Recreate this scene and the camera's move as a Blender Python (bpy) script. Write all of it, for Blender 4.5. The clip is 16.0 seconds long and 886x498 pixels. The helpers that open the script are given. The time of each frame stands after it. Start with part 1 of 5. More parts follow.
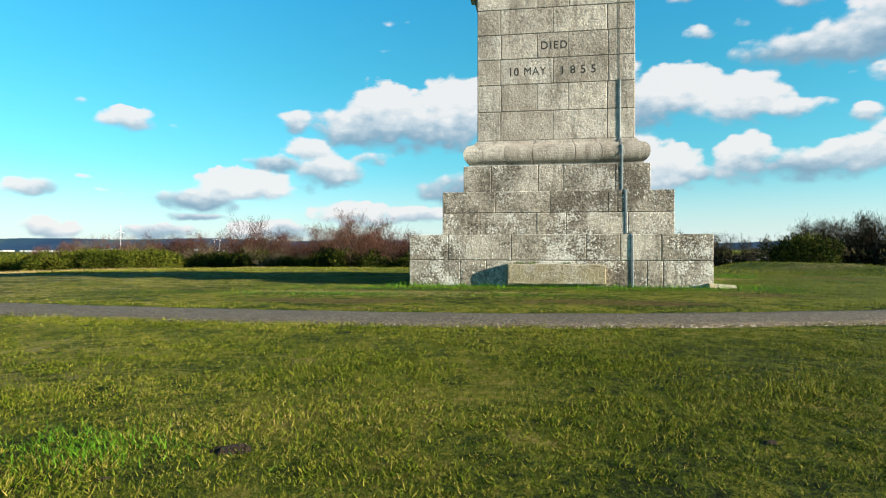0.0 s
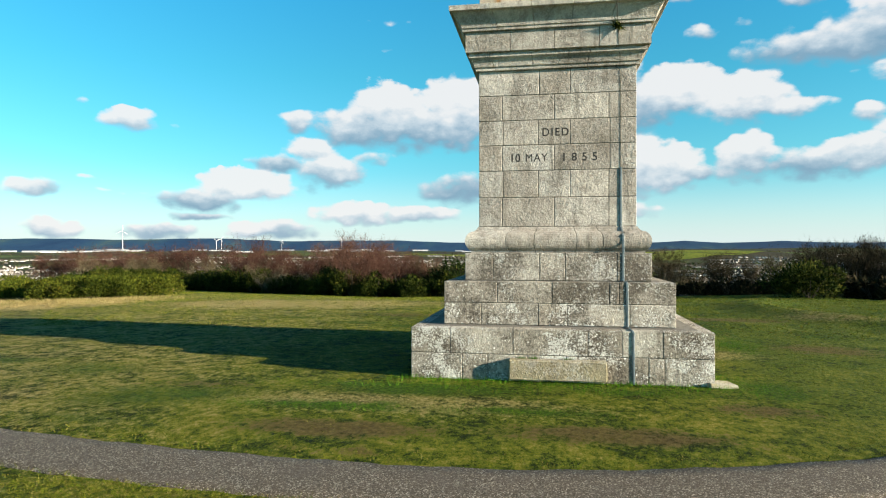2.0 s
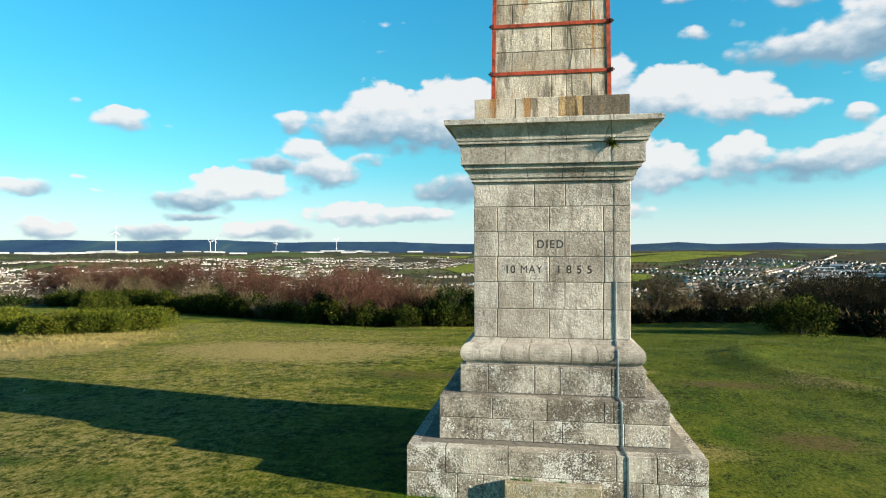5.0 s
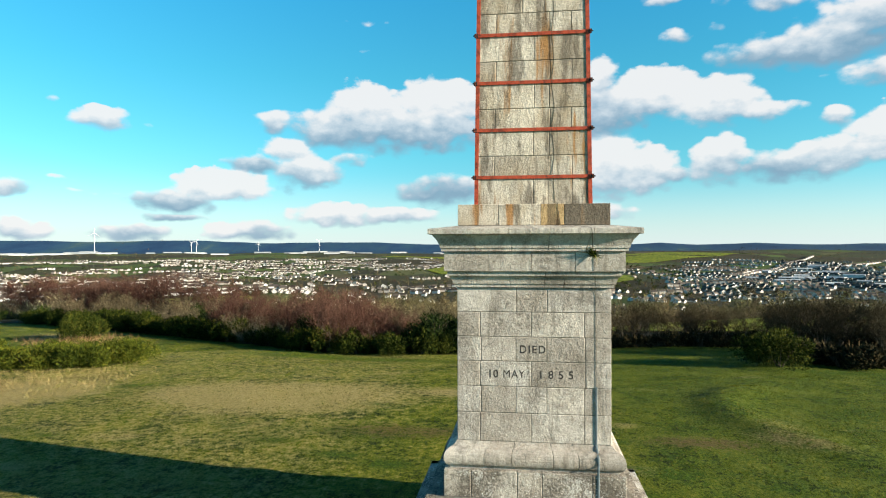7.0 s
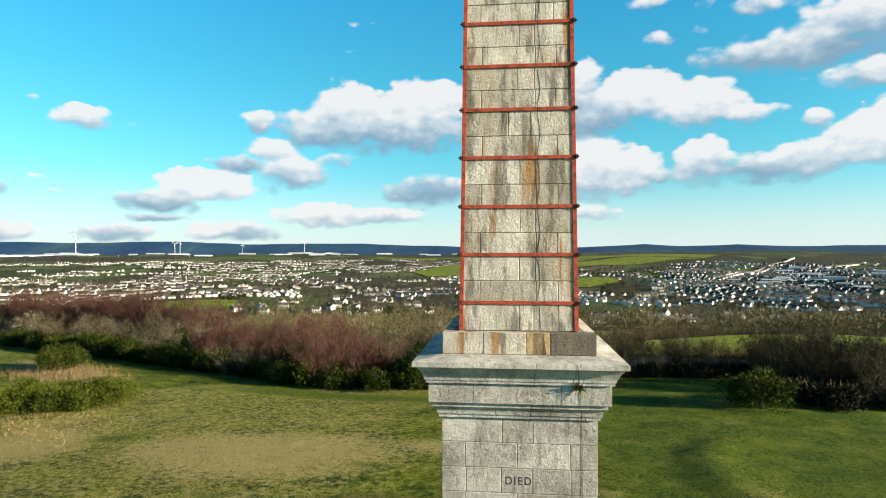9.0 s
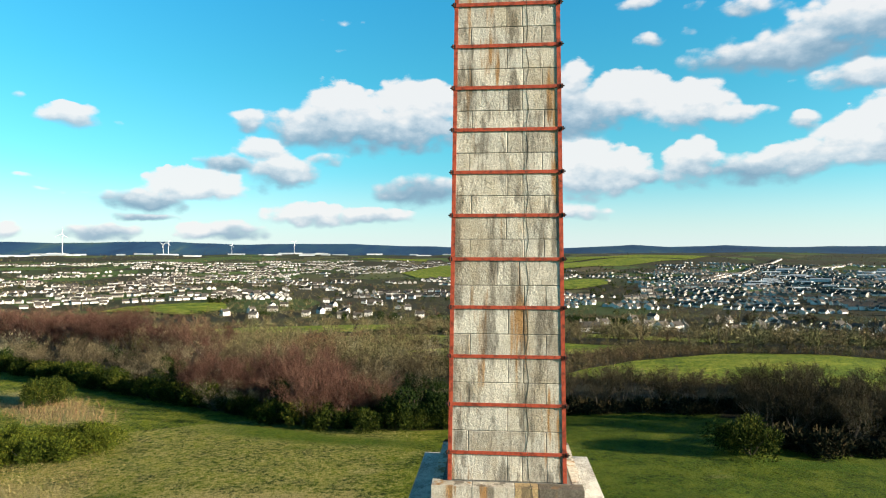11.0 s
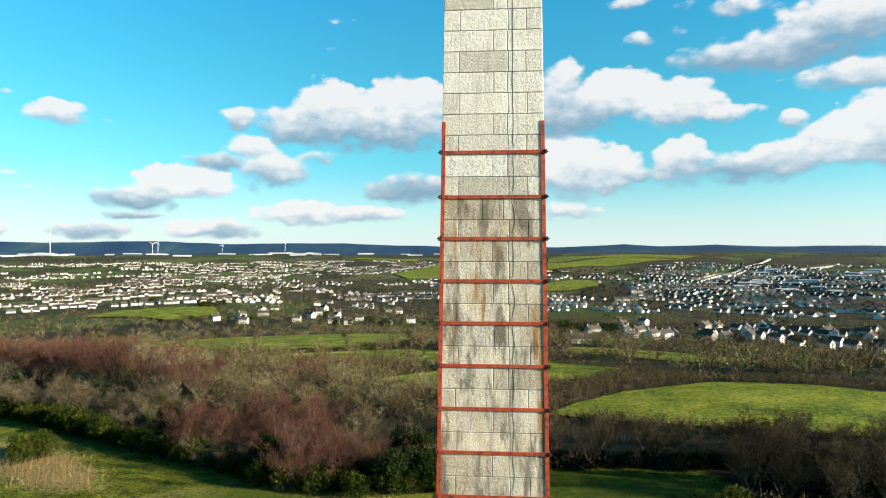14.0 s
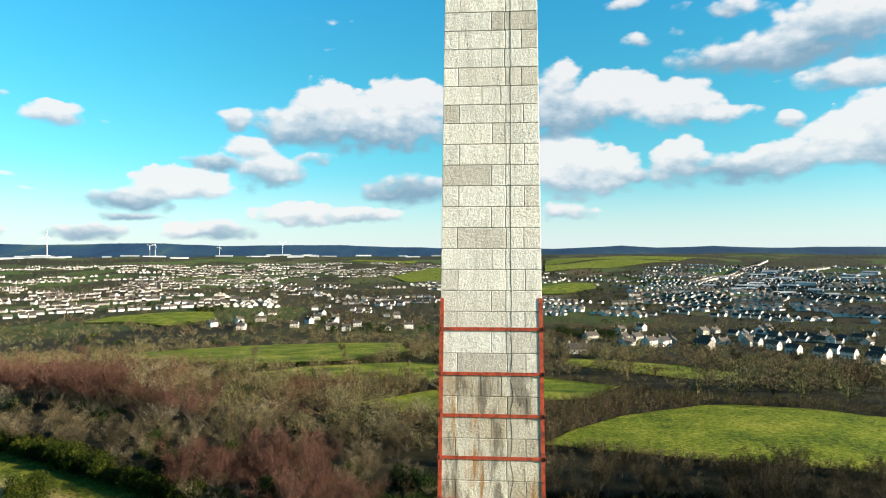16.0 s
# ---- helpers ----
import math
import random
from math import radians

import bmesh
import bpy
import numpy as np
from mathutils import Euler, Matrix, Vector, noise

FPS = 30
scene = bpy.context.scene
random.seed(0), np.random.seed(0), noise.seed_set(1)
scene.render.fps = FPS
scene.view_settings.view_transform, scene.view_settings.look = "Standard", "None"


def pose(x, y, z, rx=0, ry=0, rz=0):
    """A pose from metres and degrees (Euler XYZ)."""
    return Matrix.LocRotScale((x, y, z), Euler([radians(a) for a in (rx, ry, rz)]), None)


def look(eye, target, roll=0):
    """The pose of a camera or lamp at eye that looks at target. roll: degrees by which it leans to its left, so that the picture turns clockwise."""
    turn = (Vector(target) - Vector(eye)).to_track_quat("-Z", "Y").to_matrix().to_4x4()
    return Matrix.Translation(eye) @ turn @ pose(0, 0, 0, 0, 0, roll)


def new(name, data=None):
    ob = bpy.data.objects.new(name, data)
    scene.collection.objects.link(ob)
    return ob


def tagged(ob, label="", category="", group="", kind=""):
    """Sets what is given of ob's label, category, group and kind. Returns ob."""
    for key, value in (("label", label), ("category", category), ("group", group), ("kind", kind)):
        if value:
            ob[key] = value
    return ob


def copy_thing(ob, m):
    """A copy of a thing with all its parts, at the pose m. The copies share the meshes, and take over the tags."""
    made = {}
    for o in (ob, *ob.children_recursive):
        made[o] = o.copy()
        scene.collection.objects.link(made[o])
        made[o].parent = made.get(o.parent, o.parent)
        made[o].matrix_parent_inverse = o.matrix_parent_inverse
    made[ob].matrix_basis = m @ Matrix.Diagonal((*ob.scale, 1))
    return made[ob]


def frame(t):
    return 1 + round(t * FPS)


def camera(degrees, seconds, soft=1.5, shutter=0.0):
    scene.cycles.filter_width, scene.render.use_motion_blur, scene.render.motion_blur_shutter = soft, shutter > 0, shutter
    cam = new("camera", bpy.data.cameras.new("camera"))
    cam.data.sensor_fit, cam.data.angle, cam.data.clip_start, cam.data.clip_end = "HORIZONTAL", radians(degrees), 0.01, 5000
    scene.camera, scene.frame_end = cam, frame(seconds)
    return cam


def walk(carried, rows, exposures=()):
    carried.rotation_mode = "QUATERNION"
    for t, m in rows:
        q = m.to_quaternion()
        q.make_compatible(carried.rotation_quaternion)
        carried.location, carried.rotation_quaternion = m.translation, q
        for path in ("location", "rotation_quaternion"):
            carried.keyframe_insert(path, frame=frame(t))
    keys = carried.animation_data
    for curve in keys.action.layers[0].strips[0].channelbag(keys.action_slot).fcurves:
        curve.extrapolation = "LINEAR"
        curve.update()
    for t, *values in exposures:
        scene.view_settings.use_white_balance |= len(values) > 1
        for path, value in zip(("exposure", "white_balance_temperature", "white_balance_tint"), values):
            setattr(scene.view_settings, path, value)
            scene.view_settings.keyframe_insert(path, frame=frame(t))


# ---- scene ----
cam = camera(71.3, 16.0, 1.15)
walk(cam, [
    (0, pose(-0.311, -20.813, 1.005, 89.998, -0.023, 9.277)),
    (0.5, pose(-0.321, -20.836, 1.347, 89.986, -0.008, 9.281)),
    (1, pose(-0.309, -20.849, 2.126, 89.969, 0.008, 9.325)),
    (1.5, pose(-0.278, -20.841, 2.927, 89.932, -0.011, 9.426)),
    (2, pose(-0.311, -20.847, 3.580, 89.968, 0.012, 9.416)),
    (2.5, pose(-0.326, -20.832, 4.075, 89.982, 0.011, 9.459)),
    (3, pose(-0.329, -20.819, 4.482, 89.992, 0.007, 9.456)),
    (3.5, pose(-0.330, -20.822, 4.914, 90.007, -0.049, 9.481)),
    (4, pose(-0.333, -20.792, 5.531, 90.025, -0.022, 9.368)),
    (6.5, pose(-0.290, -21.084, 9.153, 90.061, 0.043, 7.852)),
    (7, pose(-0.293, -21.050, 10.035, 90.070, 0.065, 7.395)),
    (7.5, pose(-0.298, -20.950, 10.949, 90.082, 0.081, 6.991)),
    (8, pose(-0.299, -20.796, 11.868, 90.091, 0.109, 6.629)),
    (8.5, pose(-0.306, -20.741, 12.850, 90.119, 0.090, 6.333)),
    (9, pose(-0.286, -20.765, 13.872, 90.143, 0.027, 6.092)),
    (11.5, pose(-0.216, -20.683, 19.651, 90.116, -0.048, 4.973)),
    (12, pose(-0.178, -20.599, 20.818, 90.089, -0.050, 4.780)),
    (12.5, pose(-0.132, -20.542, 21.988, 90.062, 0.007, 4.633)),
    (13, pose(-0.096, -20.528, 23.273, 90.019, 0.006, 4.543)),
    (13.5, pose(-0.082, -20.543, 24.493, 90.007, -0.085, 4.428)),
    (14, pose(-0.075, -20.543, 25.747, 89.988, -0.020, 4.381)),
    (14.5, pose(-0.076, -20.501, 26.993, 90.007, -0.009, 4.341)),
    (15, pose(-0.070, -20.528, 28.302, 90.059, -0.021, 4.326)),
    (15.5, pose(-0.081, -20.582, 29.662, 90.073, 0.015, 4.217)),
    (16, pose(-0.089, -20.580, 31.142, 90.071, 0.059, 4.172)),
], exposures=[(0.0, 1.58), (16.0, 1.62)])

# ---- light ----
SUN_AZ, SUN_EL = radians(103.5), radians(14.5)
sun_way = Vector((math.sin(SUN_AZ) * math.cos(SUN_EL), math.cos(SUN_AZ) * math.cos(SUN_EL), math.sin(SUN_EL)))
sun = new("sun", bpy.data.lights.new("sun", "SUN"))
sun.data.energy, sun.data.angle, sun.data.color = 5.0, radians(0.5), (1.0, 0.87, 0.68)
sun.matrix_world = look(sun_way * 100, (0, 0, 0))


class Nodes:
    """Short hand for node trees."""

    def __init__(self, tree):
        self.tree = tree
        tree.nodes.clear()

    def add(self, kind):
        return self.tree.nodes.new(kind)

    def plug(self, socket, value):
        if isinstance(value, bpy.types.NodeSocket):
            self.tree.links.new(value, socket)
        elif isinstance(value, (tuple, list)) and len(value) == 3 and socket.type == "RGBA":
            socket.default_value = (*value, 1)
        else:
            socket.default_value = value

    def math(self, op, a, b=0.0, c=None, clamp=False):
        n = self.add("ShaderNodeMath")
        n.operation, n.use_clamp = op, clamp
        self.plug(n.inputs[0], a)
        self.plug(n.inputs[1], b)
        if c is not None:
            self.plug(n.inputs[2], c)
        return n.outputs[0]

    def step(self, v, lo, hi, a=0.0, b=1.0):
        n = self.add("ShaderNodeMapRange")
        n.interpolation_type = "SMOOTHSTEP"
        for i, x in enumerate((v, lo, hi, a, b)):
            self.plug(n.inputs[i], x)
        return n.outputs[0]

    def mix(self, fac, a, b, blend="MIX"):
        n = self.add("ShaderNodeMix")
        n.data_type, n.blend_type = "RGBA", blend
        self.plug(n.inputs[0], fac)
        self.plug(n.inputs[6], a)
        self.plug(n.inputs[7], b)
        return n.outputs[2]

    def noise(self, vec, scale, detail=4.0, rough=0.55, distort=0.0):
        n = self.add("ShaderNodeTexNoise")
        if vec is not None:
            self.plug(n.inputs["Vector"], vec)
        n.inputs["Scale"].default_value, n.inputs["Detail"].default_value = scale, detail
        n.inputs["Roughness"].default_value, n.inputs["Distortion"].default_value = rough, distort
        return n.outputs["Fac"]

    def voronoi(self, vec, scale, feature="F1", out="Distance"):
        n = self.add("ShaderNodeTexVoronoi")
        n.feature = feature
        self.plug(n.inputs["Vector"], vec)
        n.inputs["Scale"].default_value = scale
        return n.outputs[out]

    def place(self, scale=(1, 1, 1)):
        g = self.add("ShaderNodeNewGeometry").outputs["Position"]
        m = self.add("ShaderNodeMapping")
        self.plug(m.inputs["Vector"], g)
        m.inputs["Scale"].default_value = scale
        return m.outputs[0]

    def ramp(self, fac, stops):
        n = self.add("ShaderNodeValToRGB")
        els = n.color_ramp.elements
        while len(els) < len(stops):
            els.new(0.5)
        for e, (p, c) in zip(els, stops):
            e.position, e.color = p, (*c, 1)
        self.plug(n.inputs[0], fac)
        return n.outputs[0]

    def bump(self, height, strength=0.5, distance=0.02, normal=None):
        n = self.add("ShaderNodeBump")
        n.inputs["Strength"].default_value, n.inputs["Distance"].default_value = strength, distance
        self.plug(n.inputs["Height"], height)
        if normal is not None:
            self.plug(n.inputs["Normal"], normal)
        return n.outputs[0]

    def surface(self, color, rough=0.85, metal=0.0, normal=None, spec=0.3):
        b = self.add("ShaderNodeBsdfPrincipled")
        self.plug(b.inputs["Base Color"], color)
        self.plug(b.inputs["Roughness"], rough)
        self.plug(b.inputs["Metallic"], metal)
        b.inputs["Specular IOR Level"].default_value = spec
        if normal is not None:
            self.plug(b.inputs["Normal"], normal)
        o = self.add("ShaderNodeOutputMaterial")
        self.plug(o.inputs["Surface"], b.outputs[0])
        return b


# Sky with fair-weather cumulus: azimuth from +y to the right, slope above the horizon, half width, height up, height down, greyness, thickness
CLOUDS = []
CLOUDS += [  # left
    (-0.274, 0.365, 0.069, 0.013, 0.011, 0.1, 0.35), (-0.25, 0.322, 0.027, 0.007, 0.007, 0.1, 0.3), (-0.317, 0.325, 0.015, 0.008, 0.008, 0.1, 0.25),
    (-0.637, 0.185, 0.034, 0.019, 0.015, 0.15, 0.9), (-0.692, 0.209, 0.013, 0.009, 0.009, 0.2, 0.5), (-0.585, 0.179, 0.014, 0.009, 0.009, 0.2, 0.35),
    (-0.397, 0.199, 0.023, 0.018, 0.019, 0.35, 0.8), (-0.25, 0.225, 0.051, 0.036, 0.036, 0.0, 1.1), (-0.125, 0.228, 0.058, 0.042, 0.043, 0.05, 1.1),
    (-0.208, 0.202, 0.141, 0.024, 0.038, 0.35, 1.1), (-0.303, 0.186, 0.053, 0.018, 0.023, 0.75, 0.9), (-0.186, 0.156, 0.037, 0.01, 0.011, 0.2, 0.5),
    (-0.375, 0.155, 0.037, 0.02, 0.015, 0.05, 0.9), (-0.43, 0.13, 0.036, 0.015, 0.014, 0.85, 0.9),
]
CLOUDS += [  # middle left
    (-0.343, 0.122, 0.052, 0.024, 0.024, 0.4, 1.0), (-0.273, 0.145, 0.033, 0.012, 0.014, 0.3, 0.6), (-0.47, 0.094, 0.056, 0.026, 0.016, 0.0, 1.1),
    (-0.541, 0.073, 0.053, 0.015, 0.017, 0.8, 1.0), (-0.541, 0.047, 0.043, 0.007, 0.006, 0.8, 0.8), (-0.596, 0.027, 0.05, 0.01, 0.011, 0.6, 0.8),
    (-0.465, 0.029, 0.027, 0.014, 0.011, 0.1, 0.9), (-0.427, 0.029, 0.05, 0.015, 0.013, 0.7, 0.8), (-0.3, 0.054, 0.062, 0.018, 0.014, 0.1, 0.9),
    (-0.207, 0.053, 0.067, 0.016, 0.012, 0.25, 0.9), (-0.119, 0.093, 0.068, 0.025, 0.021, 1.0, 1.0), (-0.648, 0.082, 0.049, 0.006, 0.006, 0.2, 0.5),
    (-0.698, 0.03, 0.016, 0.01, 0.01, 0.0, 0.8), (-0.686, 0.101, 0.025, 0.007, 0.007, 0.1, 0.45),
]
CLOUDS += [  # middle right
    (0.113, 0.267, 0.032, 0.029, 0.036, 0.1, 1.0), (0.122, 0.221, 0.073, 0.036, 0.045, 0.55, 1.0), (0.195, 0.238, 0.048, 0.036, 0.037, 0.0, 1.1),
    (0.289, 0.219, 0.05, 0.033, 0.03, 0.05, 1.1), (0.347, 0.201, 0.04, 0.012, 0.015, 0.05, 0.9), (0.122, 0.13, 0.061, 0.043, 0.04, 0.0, 1.2),
    (0.189, 0.119, 0.045, 0.034, 0.029, 0.05, 1.1), (0.237, 0.114, 0.025, 0.014, 0.013, 0.6, 0.8), (0.125, 0.058, 0.044, 0.016, 0.013, 0.3, 0.6),
    (0.293, 0.135, 0.033, 0.031, 0.034, 0.15, 1.0), (0.372, 0.117, 0.058, 0.022, 0.022, 0.7, 1.0), (0.444, 0.132, 0.05, 0.021, 0.018, 0.2, 1.0),
    (0.503, 0.153, 0.048, 0.031, 0.03, 0.05, 1.1), (0.553, 0.167, 0.043, 0.036, 0.045, 0.0, 1.2),
]
CLOUDS += [  # right
    (0.43, 0.181, 0.021, 0.014, 0.014, 0.1, 0.9), (0.234, 0.325, 0.019, 0.012, 0.013, 0.3, 0.6), (0.292, 0.329, 0.019, 0.01, 0.009, 0.3, 0.55),
    (0.43, 0.281, 0.126, 0.026, 0.025, 0.8, 1.0), (0.507, 0.307, 0.077, 0.039, 0.031, 0.55, 1.1), (0.511, 0.239, 0.057, 0.021, 0.022, 0.25, 0.9),
    (0.342, 0.282, 0.06, 0.014, 0.012, 0.9, 0.7), (0.372, 0.354, 0.037, 0.016, 0.016, 0.3, 0.7), (0.217, 0.384, 0.036, 0.009, 0.009, 0.3, 0.6),
    (0.3, 0.371, 0.021, 0.009, 0.017, 0.3, 0.5), (-0.742, 0.085, 0.035, 0.013, 0.013, 0.3, 0.8), (-0.734, 0.027, 0.032, 0.015, 0.011, 0.3, 0.9),
    (0.611, 0.27, 0.063, 0.038, 0.033, 0.5, 1.1),
]


def make_world():
    world = bpy.data.worlds.new("sky")
    scene.world = world
    world.use_nodes = True
    n = Nodes(world.node_tree)
    sky = n.add("ShaderNodeTexSky")
    sky.sky_type, sky.sun_disc, sky.sun_elevation, sky.sun_rotation = "NISHITA", False, SUN_EL, SUN_AZ
    sky.altitude, sky.air_density, sky.dust_density, sky.ozone_density = 150, 1.0, 0.3, 2.0
    way = n.add("ShaderNodeTexCoord").outputs["Generated"]
    xyz = n.add("ShaderNodeSeparateXYZ")
    n.plug(xyz.inputs[0], way)
    az = n.math("ARCTAN2", xyz.outputs[0], xyz.outputs[1])
    flat = n.math("SQRT", n.math("ADD", n.math("MULTIPLY", xyz.outputs[0], xyz.outputs[0]), n.math("MULTIPLY", xyz.outputs[1], xyz.outputs[1])))
    el = n.math("DIVIDE", xyz.outputs[2], n.math("MAXIMUM", flat, 0.02))
    flatmap = n.add("ShaderNodeCombineXYZ")
    n.plug(flatmap.inputs[0], az)
    n.plug(flatmap.inputs[1], n.math("MULTIPLY", el, 1.5))
    high = el
    big = n.noise(flatmap.outputs[0], 13.0, 4.0, 0.5)
    fine = n.noise(flatmap.outputs[0], 34.0, 7.0, 0.60)
    puff = n.voronoi(flatmap.outputs[0], 46.0, "SMOOTH_F1")
    drift = n.noise(flatmap.outputs[0], 9.0, 4.0, 0.55)
    az = n.math("ADD", az, n.math("MULTIPLY_ADD", drift, 0.07, -0.035))
    el = n.math("ADD", el, n.math("MULTIPLY_ADD", big, 0.028, -0.014))
    best, tone, weight = -2.0, 0.0, 1e-4
    for a, e, w, up, down, grey, thick in CLOUDS:
        w, up, down = w * 1.22, up * 1.15, down * 1.2
        du = n.math("MULTIPLY_ADD", az, 1 / w, -a / w)
        dv = n.math("SUBTRACT", el, e)
        dn = n.math("MAXIMUM", n.math("MULTIPLY", dv, 1 / up), n.math("MULTIPLY", dv, -1 / down))
        d = n.math("SUBTRACT", thick if thick > 0.55 else thick - 0.45, n.math("MULTIPLY_ADD", du, du, n.math("MULTIPLY", dn, dn)))
        k = n.math("POWER", n.math("MAXIMUM", n.math("ADD", d, 0.8), 0.0), 4.0)
        lit = n.math("MULTIPLY_ADD", dv, 1.3 / (up + down), 0.78 - 0.70 * grey)
        tone = n.math("MULTIPLY_ADD", k, lit, tone)
        weight = n.math("ADD", weight, k)
        best = n.math("SMOOTH_MAX", best, d, 0.5)
    tone = n.math("DIVIDE", tone, weight)
    rag = n.math("ADD", n.math("MULTIPLY_ADD", big, 1.1, -0.55), n.math("MULTIPLY_ADD", fine, 1.2, -0.60))
    rag = n.math("ADD", rag, n.math("MULTIPLY_ADD", puff, -1.0, 0.36))
    body = n.math("ADD", best, rag)
    cover = n.step(body, -0.32, n.math("MULTIPLY_ADD", tone, -0.60, 0.86))
    light = n.math("ADD", tone, n.math("ADD", n.math("MULTIPLY_ADD", fine, 0.8, -0.40), n.math("MULTIPLY_ADD", big, 0.5, -0.25)))
    light = n.math("ADD", light, n.math("MULTIPLY_ADD", puff, -0.35, 0.12))
    cloud = n.ramp(light, [(0.0, (0.27, 0.43, 0.57)), (0.25, (0.42, 0.56, 0.68)), (0.50, (0.70, 0.79, 0.86)), (0.74, (0.97, 0.97, 0.97))])
    cloud = n.mix(1.0, cloud, (6.3, 6.3, 6.3), "MULTIPLY")
    el = high
    tint = n.ramp(n.math("MULTIPLY", el, 0.8), [(0.0, (0.78, 0.95, 1.15)), (0.048, (0.68, 1.14, 1.32)), (0.12, (0.50, 1.32, 1.33)), (0.22, (0.36, 1.42, 1.42)), (0.34, (0.29, 1.52, 1.70)), (0.40, (0.27, 1.30, 1.52)), (0.65, (0.20, 0.62, 0.86)), (1.0, (0.17, 0.36, 0.52))])
    blue = n.mix(1.0, sky.outputs[0], tint, "MULTIPLY")
    blue = n.mix(n.step(el, 0.13, -0.03, 0.0, 0.75), blue, (5.9, 6.95, 7.35))
    out = n.mix(n.math("MULTIPLY", cover, 0.93), blue, cloud)
    bg = n.add("ShaderNodeBackground")
    n.plug(bg.inputs[0], out)
    bg.inputs[1].default_value = 0.049
    o = n.add("ShaderNodeOutputWorld")
    n.plug(o.inputs[0], bg.outputs[0])


make_world()


# ---- materials ----
def material(name):
    m = bpy.data.materials.new(name)
    m.use_nodes = True
    return m, Nodes(m.node_tree)


def granite(name, base, lichen=0.0, algae=0.0, rust=0.0, dirt=0.3, film=0.5):
    """Rough-tooled granite: speckle and pits, weather streaks, a dark film, white lichen crusts and dots, rust runs."""
    m, n = material(name)
    p = n.place()
    rnd = n.add("ShaderNodeObjectInfo").outputs["Random"]
    grain = n.noise(p, 95.0, 3.0, 0.7)
    clot = n.noise(p, 15.0, 5.0, 0.72)
    blotch = n.noise(p, 1.7, 6.0, 0.68)
    run = n.noise(n.place((2.6, 2.6, 0.28)), 1.0, 6.0, 0.65)
    col = n.ramp(n.math("ADD", n.math("MULTIPLY", grain, 0.5), n.math("MULTIPLY", clot, 0.5)), [(0.34, tuple(c * 0.45 for c in base)), (0.45, tuple(c * 0.90 for c in base)), (0.54, tuple(c * 1.06 for c in base)), (0.64, tuple(min(0.85, c * 1.4) for c in base))])
    tint = n.ramp(rnd, [(0.0, (0.70, 0.67, 0.62)), (0.35, (0.96, 0.93, 0.88)), (0.6, (1.0, 1.0, 0.98)), (1.0, (1.16, 1.13, 1.07))])
    col = n.mix(1.0, col, tint, "MULTIPLY")
    col = n.mix(n.math("MULTIPLY", n.step(blotch, 0.42, 0.66), dirt), col, tuple(c * k for c, k in zip(base, (0.42, 0.38, 0.33))))
    col = n.mix(n.math("MULTIPLY", n.step(run, 0.48, 0.70), dirt), col, tuple(c * 0.36 for c in (0.30, 0.26, 0.20)))
    if algae:
        veil = n.math("ADD", n.math("MULTIPLY_ADD", n.noise(p, 0.75, 4.0, 0.6), 1.1, film - 0.55), n.math("MULTIPLY_ADD", n.noise(p, 9.0, 8.0, 0.80), 0.9, -0.45))
        col = n.mix(n.math("MULTIPLY", n.step(veil, 0.36, 0.66), algae), col, n.ramp(clot, [(0.38, (0.030, 0.026, 0.020)), (0.52, (0.085, 0.072, 0.055)), (0.64, (0.19, 0.165, 0.13))]))
    if rust:
        streak = n.noise(n.place((0.9, 0.9, 0.5)), 1.0, 6.0, 0.65)
        col = n.mix(n.math("MULTIPLY", n.step(streak, 0.47, 0.66), rust * 0.50), col, (0.33, 0.25, 0.14))
        col = n.mix(n.math("MULTIPLY", n.step(n.noise(n.place((2.1, 2.1, 0.20)), 1.0, 5.0, 0.6), 0.565, 0.66), rust), col, (0.32, 0.15, 0.035))
        col = n.mix(n.math("MULTIPLY", n.step(n.noise(n.place((1.0, 1.0, 0.24)), 1.7, 6.0, 0.65), 0.50, 0.61), rust * 0.80), col, (0.070, 0.056, 0.040))
        col = n.mix(n.math("MULTIPLY", n.step(n.noise(n.place((5.5, 5.5, 0.5)), 1.0, 6.0, 0.7), 0.54, 0.66), rust * 0.6), col, (0.060, 0.048, 0.036))
    if lichen:
        where = n.math("ADD", n.noise(p, 0.85, 3.0, 0.6), n.math("MULTIPLY_ADD", n.noise(p, 3.0, 3.0, 0.6), 0.5, -0.25))
        crust = n.math("ADD", n.noise(p, 19.0, 6.0, 0.72), n.math("MULTIPLY_ADD", where, 0.9, -0.45))
        col = n.mix(n.math("MULTIPLY", n.step(crust, 0.575, 0.60), lichen), col, n.ramp(grain, [(0.4, (0.42, 0.41, 0.36)), (0.6, (0.76, 0.75, 0.70))]))
        for scale, size in ((6.5, 0.20), (15.0, 0.24)):
            dot = n.math("ADD", n.voronoi(p, scale), n.math("MULTIPLY_ADD", n.noise(p, 38.0, 4.0, 0.7), 0.45, -0.225))
            pale = n.math("MULTIPLY", n.step(dot, size, size - 0.05), n.step(n.noise(p, 2.4, 4.0, 0.7), 0.47, 0.53))
            col = n.mix(n.math("MULTIPLY", pale, min(1.0, lichen * 1.15)), col, (0.70, 0.69, 0.64))
    pit = n.noise(p, 13.0, 5.0, 0.70)
    coarse = n.noise(p, 4.5, 4.0, 0.6)
    h = n.math("ADD", n.math("MULTIPLY", pit, 0.85), n.math("MULTIPLY", coarse, 0.4))
    n.surface(col, 0.88, 0.0, n.bump(h, 0.75, 0.055), 0.25)
    return m


